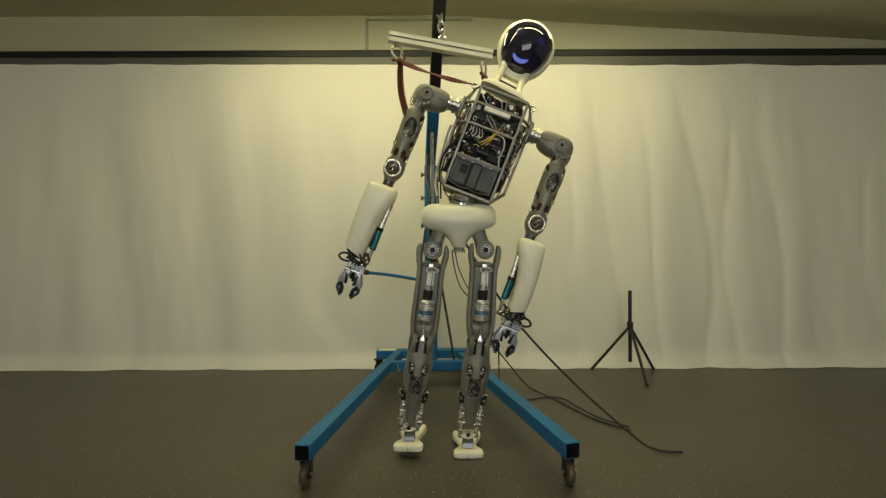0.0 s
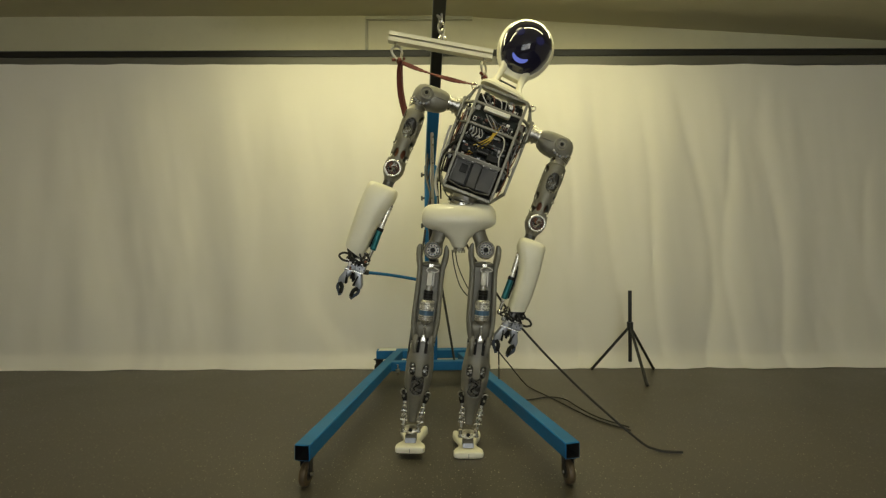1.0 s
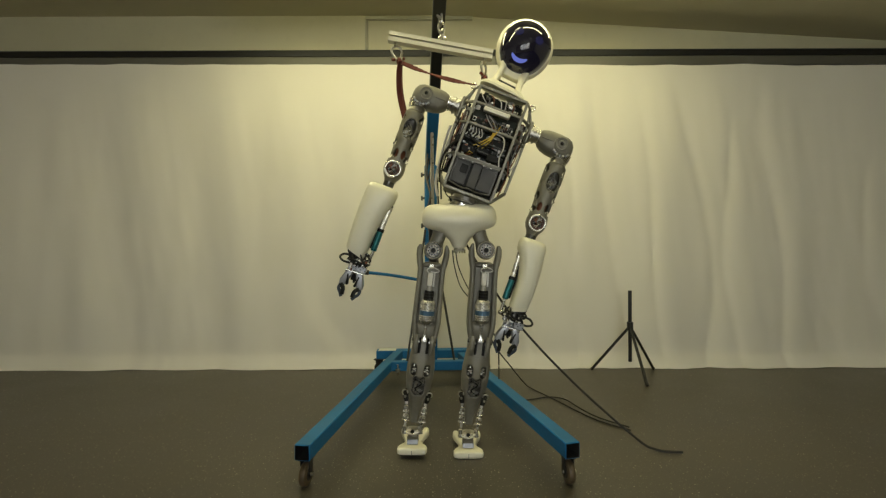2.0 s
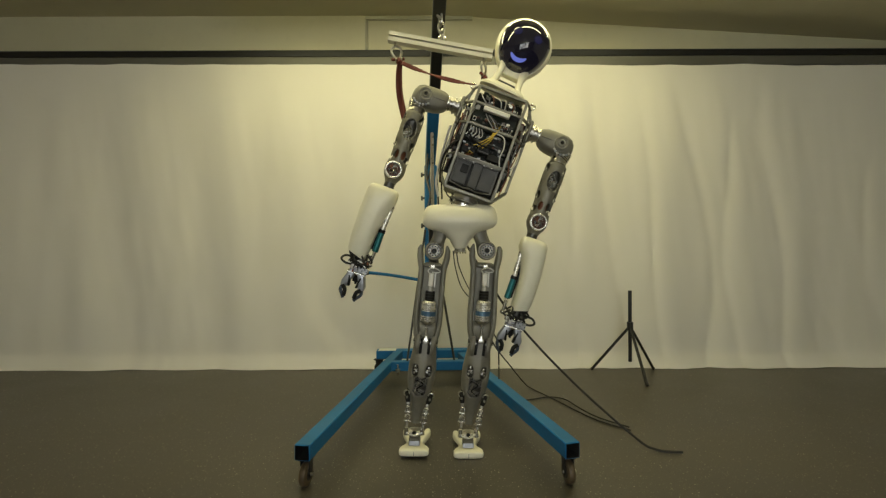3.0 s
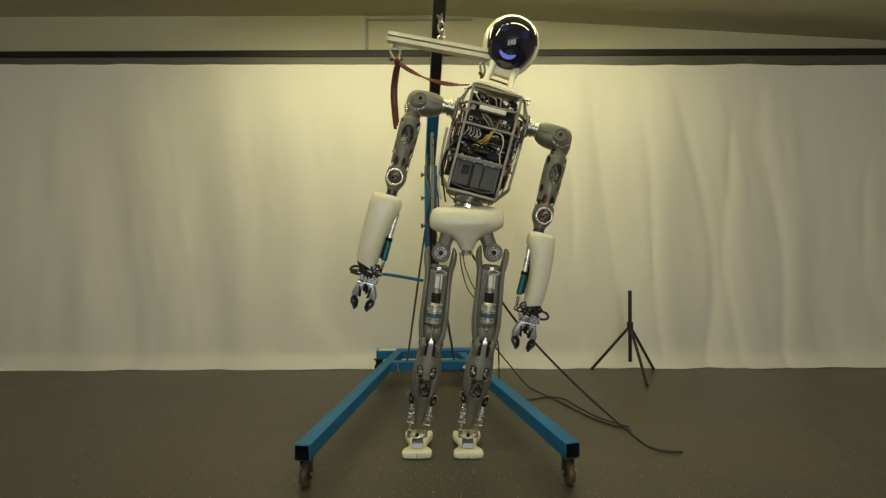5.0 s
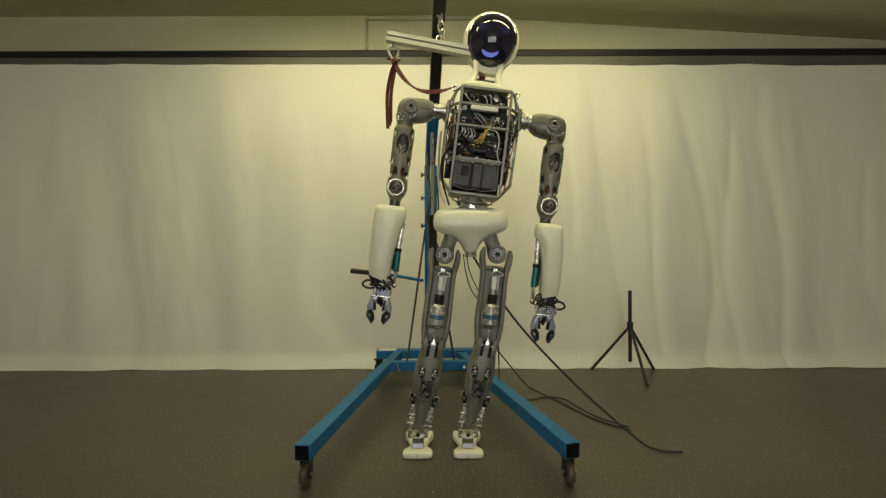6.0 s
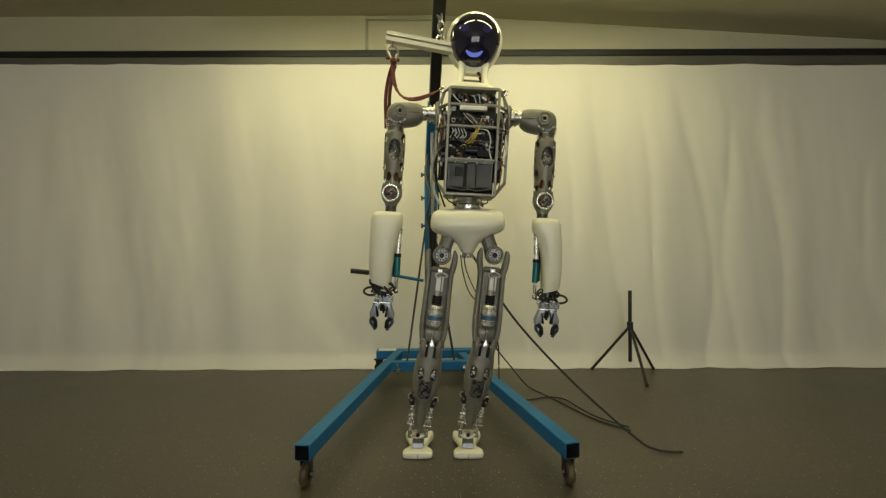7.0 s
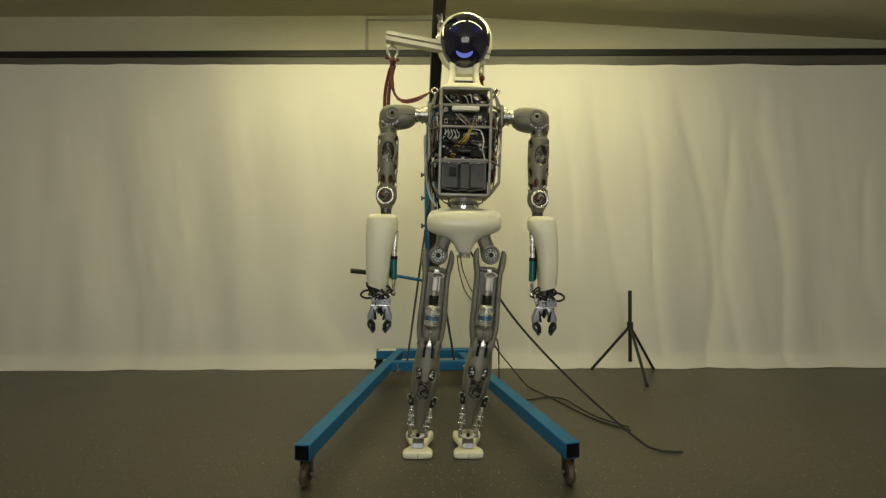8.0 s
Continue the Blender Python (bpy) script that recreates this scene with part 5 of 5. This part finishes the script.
for k, (dx, m, lab) in enumerate(((-0.014, CHIP, "grey"), (-0.006, RUBBER, "black"), (0.012, WHITEC, "pale"), (0.026, RUBBER, "black"))):
    floor_cable([(-0.085 + dx, 2.93, 1.56 - 0.03 * k), (-0.095 + dx * 1.3, 2.90, 1.42), (-0.075 + dx * 0.6, 2.87, 1.28 - 0.02 * k), (-0.09 + dx * 1.5, 2.88, 1.14), (-0.06 + dx, 2.92, 0.99 + 0.02 * k)], 0.0045, lab + " cable bundled along the crane mast", "mast_cable", m)


def tripod():
    tp = tagged(new("tripod_stand"), "black light stand with spread legs", "stand")
    for a in (150, 270, 30):
        p = Vector((1.37 + 0.27 * math.cos(radians(a)), 3.25 + 0.27 * math.sin(radians(a)), 0.012))
        lg = part("leg", cyl(B(), p, (1.37, 3.25, 0.36), 0.010, seg=12), BLACKP, tp)
        part("foot_cap", ball(B(), p, 0.012, 12), RUBBER, lg)
    part("post", cyl(B(), (1.37, 3.25, 0.10), (1.37, 3.25, 0.62), 0.013, seg=14), BLACKP, tp)
    part("collar", cyl(B(), (1.37, 3.25, 0.33), (1.37, 3.25, 0.39), 0.022, seg=16), BLACKP, tp)


tripod()

# ---- motion tables: seconds, then metres in the robot's plane and degrees ----
UPPER_ROWS = [(0, 0.237, 1.5236, 21.3), (0.8, 0.2365, 1.5244, 21.2), (1.7, 0.2352, 1.5244, 20.9), (2.8, 0.2352, 1.5257, 20.2), (3.5, 0.2331, 1.527, 19.6), (4, 0.2321, 1.5283, 18.6), (4.5, 0.2279, 1.5309, 17.4), (4.8, 0.2217, 1.5324, 16.2), (5.3, 0.2111, 1.5374, 12.2), (5.8, 0.1968, 1.5412, 8.5), (6, 0.1813, 1.5418, 7.3), (6.2, 0.1619, 1.5433, 6), (6.5, 0.1437, 1.5438, 4.2), (7, 0.1334, 1.5438, 3.2), (7.5, 0.1165, 1.5428, 2.3), (8, 0.0989, 1.5425, 1.6)]
PELVIS_ROWS = [(0, 0.0725, 0.9253), (1.5, 0.0733, 0.9248), (3, 0.0777, 0.9215), (3.5, 0.0816, 0.9209), (4, 0.0881, 0.9178), (4.5, 0.0953, 0.9165), (4.8, 0.1023, 0.9145), (5.3, 0.1178, 0.9093), (5.8, 0.1264, 0.9062), (6, 0.1256, 0.9054), (6.5, 0.1173, 0.9023), (7, 0.1127, 0.9015), (7.5, 0.1085, 0.9015), (8, 0.0963, 0.9015)]
KNEE_ROWS = {
    "right": [(0, -0.0932, 0.5247), (1.5, -0.0881, 0.5234), (3, -0.0793, 0.5195), (3.5, -0.0751, 0.5182), (4, -0.0704, 0.5156), (4.5, -0.0635, 0.5143), (5.3, -0.0505, 0.5078), (6, -0.044, 0.5052), (6.5, -0.05, 0.5039), (7, -0.0518, 0.5027), (7.5, -0.0554, 0.5027), (8, -0.0627, 0.5027)],
    "left": [(0, 0.1645, 0.513), (1.5, 0.1658, 0.513), (3, 0.1683, 0.5117), (4, 0.1746, 0.5104), (4.5, 0.1795, 0.5091), (5.3, 0.1917, 0.5065), (6, 0.1984, 0.5052), (6.5, 0.1917, 0.5052), (7, 0.1898, 0.5052), (7.5, 0.1865, 0.5052), (8, 0.1787, 0.5052)],
}
FOOT_ROWS = {
    "right": [(0, -0.1549, 0.0316, 0, -3.2), (0.5, -0.1516, 0.0277, 0, -2.8), (1, -0.1479, 0.0238, 0, -2.4), (1.5, -0.1438, 0.0197, 0, -2), (3, -0.1321, 0.0114, 0, -1.2), (3.5, -0.1282, 0.0078, 0, -0.8), (4, -0.1244, 0.0041, 0, 0), (4.5, -0.1218, 0.0023, 0, 0), (5.5, -0.1169, 0.0003, 0, 0), (6, -0.1161, 0, 0, 0), (8, -0.1161, 0, 0, 0)],
    "left": [(0, 0.1105, 0, 0, 0), (8, 0.1105, 0, 0, 0)],
}
BAR_ROWS = [(0, -0.0066, 1.8765, 10.6), (4, -0.0079, 1.8765, 10.6), (4.8, -0.0106, 1.8765, 10.6), (6, -0.0172, 1.8765, 10.8), (8, -0.0198, 1.8765, 11)]
SHACKLE_ROWS = [(0, 16), (4, 13), (4.7, 11), (5.8, 5), (6.5, 1), (8, -1)]
SAG_ROWS = [(0, 0.012, 0), (4, 0.016, 0), (4.7, 0.022, 0), (5.8, 0.06, 0.3), (6.2, 0.085, 0.6), (6.5, 0.1, 1), (7, 0.105, 1), (8, 0.112, 1)]
TAIL_ROWS = [(0, 8), (3.5, 5), (4.2, 2), (4.7, -1), (5.8, -7), (6.3, -8), (7, -8), (8, -8.5)]


def at(table, t):
    """Linear reading of a table at t."""
    for a, b in zip(table, table[1:]):
        if a[0] <= t <= b[0]:
            f = (t - a[0]) / (b[0] - a[0])
            return [u + (v - u) * f for u, v in zip(a[1:], b[1:])]
    return list(table[-1][1:])


def link(p, q):
    """The pose of a limb at p whose -z axis points towards q, in the robot's plane."""
    return pose(p[0], 0, p[1], 0, math.degrees(math.atan2(p[0] - q[0], p[1] - q[1])), 0)


def upper(t):
    x, z, a = at(UPPER_ROWS, t)
    return pose(x, 0, z, 0, a, 0)


def curve_rows(pieces, times, ends, sag):
    """Rigid pieces laid along a hanging line between two moving ends."""
    rows = [[] for _ in pieces]
    for t in times:
        p, q = ends(t)
        mid = (p + q) / 2 + sag(t) * 2
        pts = [p * (1 - f) ** 2 + mid * 2 * f * (1 - f) + q * f * f for f in (i / 60 for i in range(61))]
        run = [0.0]
        for a, b in zip(pts, pts[1:]):
            run.append(run[-1] + (b - a).length)
        for i in range(len(pieces)):
            s = run[-1] * (i + 0.5) / len(pieces)
            k = max(j for j in range(60) if run[j] <= s)
            f = (s - run[k]) / max(1e-9, run[k + 1] - run[k])
            d = (pts[k + 1] - pts[k]).normalized()
            side = Vector((0, 1, 0))
            n = side.cross(d).normalized()
            w = d.cross(n)
            rows[i].append((t, Matrix.Translation(pts[k].lerp(pts[k + 1], f)) @ Matrix((n, w, d)).transposed().to_4x4()))
    for ob, r in zip(pieces, rows):
        walk(ob, r)


def motions():
    times = [r[0] for r in UPPER_ROWS]
    for ob in UPPER:
        walk(ob, [(t, upper(t)) for t in times])
    for ob in HEAD:
        n, rows = pose(0, 0, 45 * U), []
        for t in times:
            lean = at(UPPER_ROWS, t)[2] / 21
            rows.append((t, upper(t) @ pose(-3.5 * U, 0, (7.8 * lean - 2.2) * U) @ n @ pose(0, 0, 0, 0, 6.0 * lean, 0) @ n.inverted()))
        walk(ob, rows)
    for ob, sx in FORE:
        rows = []
        for t in times:
            e = pose(sx * 134 * U, 0, -147 * U)
            shell = ob.name.startswith("forearm")
            give = at(UPPER_ROWS, t)[2] / 21 * ((0.3 if shell else -2.0) if sx < 0 else (-1.3 if shell else -2.4))
            rows.append((t, upper(t) @ pose(0, 0, -2.6 * U if sx < 0 else 0) @ e @ pose(0, 0, 0, 0, give, 0) @ e.inverted()))
        walk(ob, rows)
    for ob in PELVIS:
        walk(ob, [(t, pose(*[at(PELVIS_ROWS, t)[0], 0, at(PELVIS_ROWS, t)[1]])) for t in times])
    for side, sx in (("right", -1), ("left", 1)):
        th, sk, ft = [], [], []
        for t in times:
            px, pz = at(PELVIS_ROWS, t)
            hip = (px + sx * 45.3 * U, pz)
            ax, az, roll, yaw = at(FOOT_ROWS[side], t)
            ank = (ax + math.sin(radians(roll)) * 0.10, az + 0.10)
            knee = at(KNEE_ROWS[side], t)
            th.append((t, link(hip, knee)))
            sk.append((t, link(knee, ank)))
            ft.append((t, pose(ax, 0, az, 0, roll, yaw)))
        walk(LEGS[side]["thigh"], th)
        walk(LEGS[side]["shank"], sk)
        walk(LEGS[side]["foot"], ft)

    def swing(t):
        x, z, a = at(BAR_ROWS, t)
        return pose(x, BAR_C.y, z, 0, a, 0)

    walk(sp, [(t, swing(t)) for t in times])

    def bolt(t, sx):
        return swing(t) @ Vector((sx * 0.21, 0, -0.034))

    def eye(t, sx):
        return upper(t) @ Vector(((2 + sx * 57) * 0.965 * U, 2 * U, 46 * U)) + Vector((0, PLANE, 0))

    def pin(t, sx):
        tilt = at(SHACKLE_ROWS, t)[0] if sx < 0 else 0.0
        return bolt(t, sx) + Vector((math.sin(radians(tilt)) * 0.066, 0, -0.066 * math.cos(radians(tilt))))

    for ob, sx in ((sh_a, -1), (sh_b, 1)):
        walk(ob, [(t, Matrix.Translation(bolt(t, sx)) @ pose(0, 0, 0, 0, -(at(SHACKLE_ROWS, t)[0] if sx < 0 else 0.0), 60 if sx > 0 else 25)) for t in times])
    for ob, sx in zip(knots, (-1, 1)):
        walk(ob, [(t, Matrix.Translation(pin(t, sx) + Vector((0, 0, -0.008)))) for t in times])
    low = Vector((0, 0, -0.01))
    curve_rows(seg_a, times, lambda t: (pin(t, -1) + low, eye(t, -1)), lambda t: Vector((-0.065 * at(SAG_ROWS, t)[1], 0.0, -at(SAG_ROWS, t)[0])))
    curve_rows(seg_b, times, lambda t: (pin(t, 1) + low, eye(t, 1)), lambda t: Vector((0, 0.05, -0.5 * at(SAG_ROWS, t)[0])))
    for k, tl in enumerate(tails):
        walk(tl, [(t, Matrix.Translation(pin(t, -1) + Vector((0.004 * k, 0.014 + 0.010 * k, -0.012))) @ pose(0, 0, 0, 13, -at(TAIL_ROWS, t)[0] + (-1, 2, 0.5)[k], 0)) for t in times])


motions()
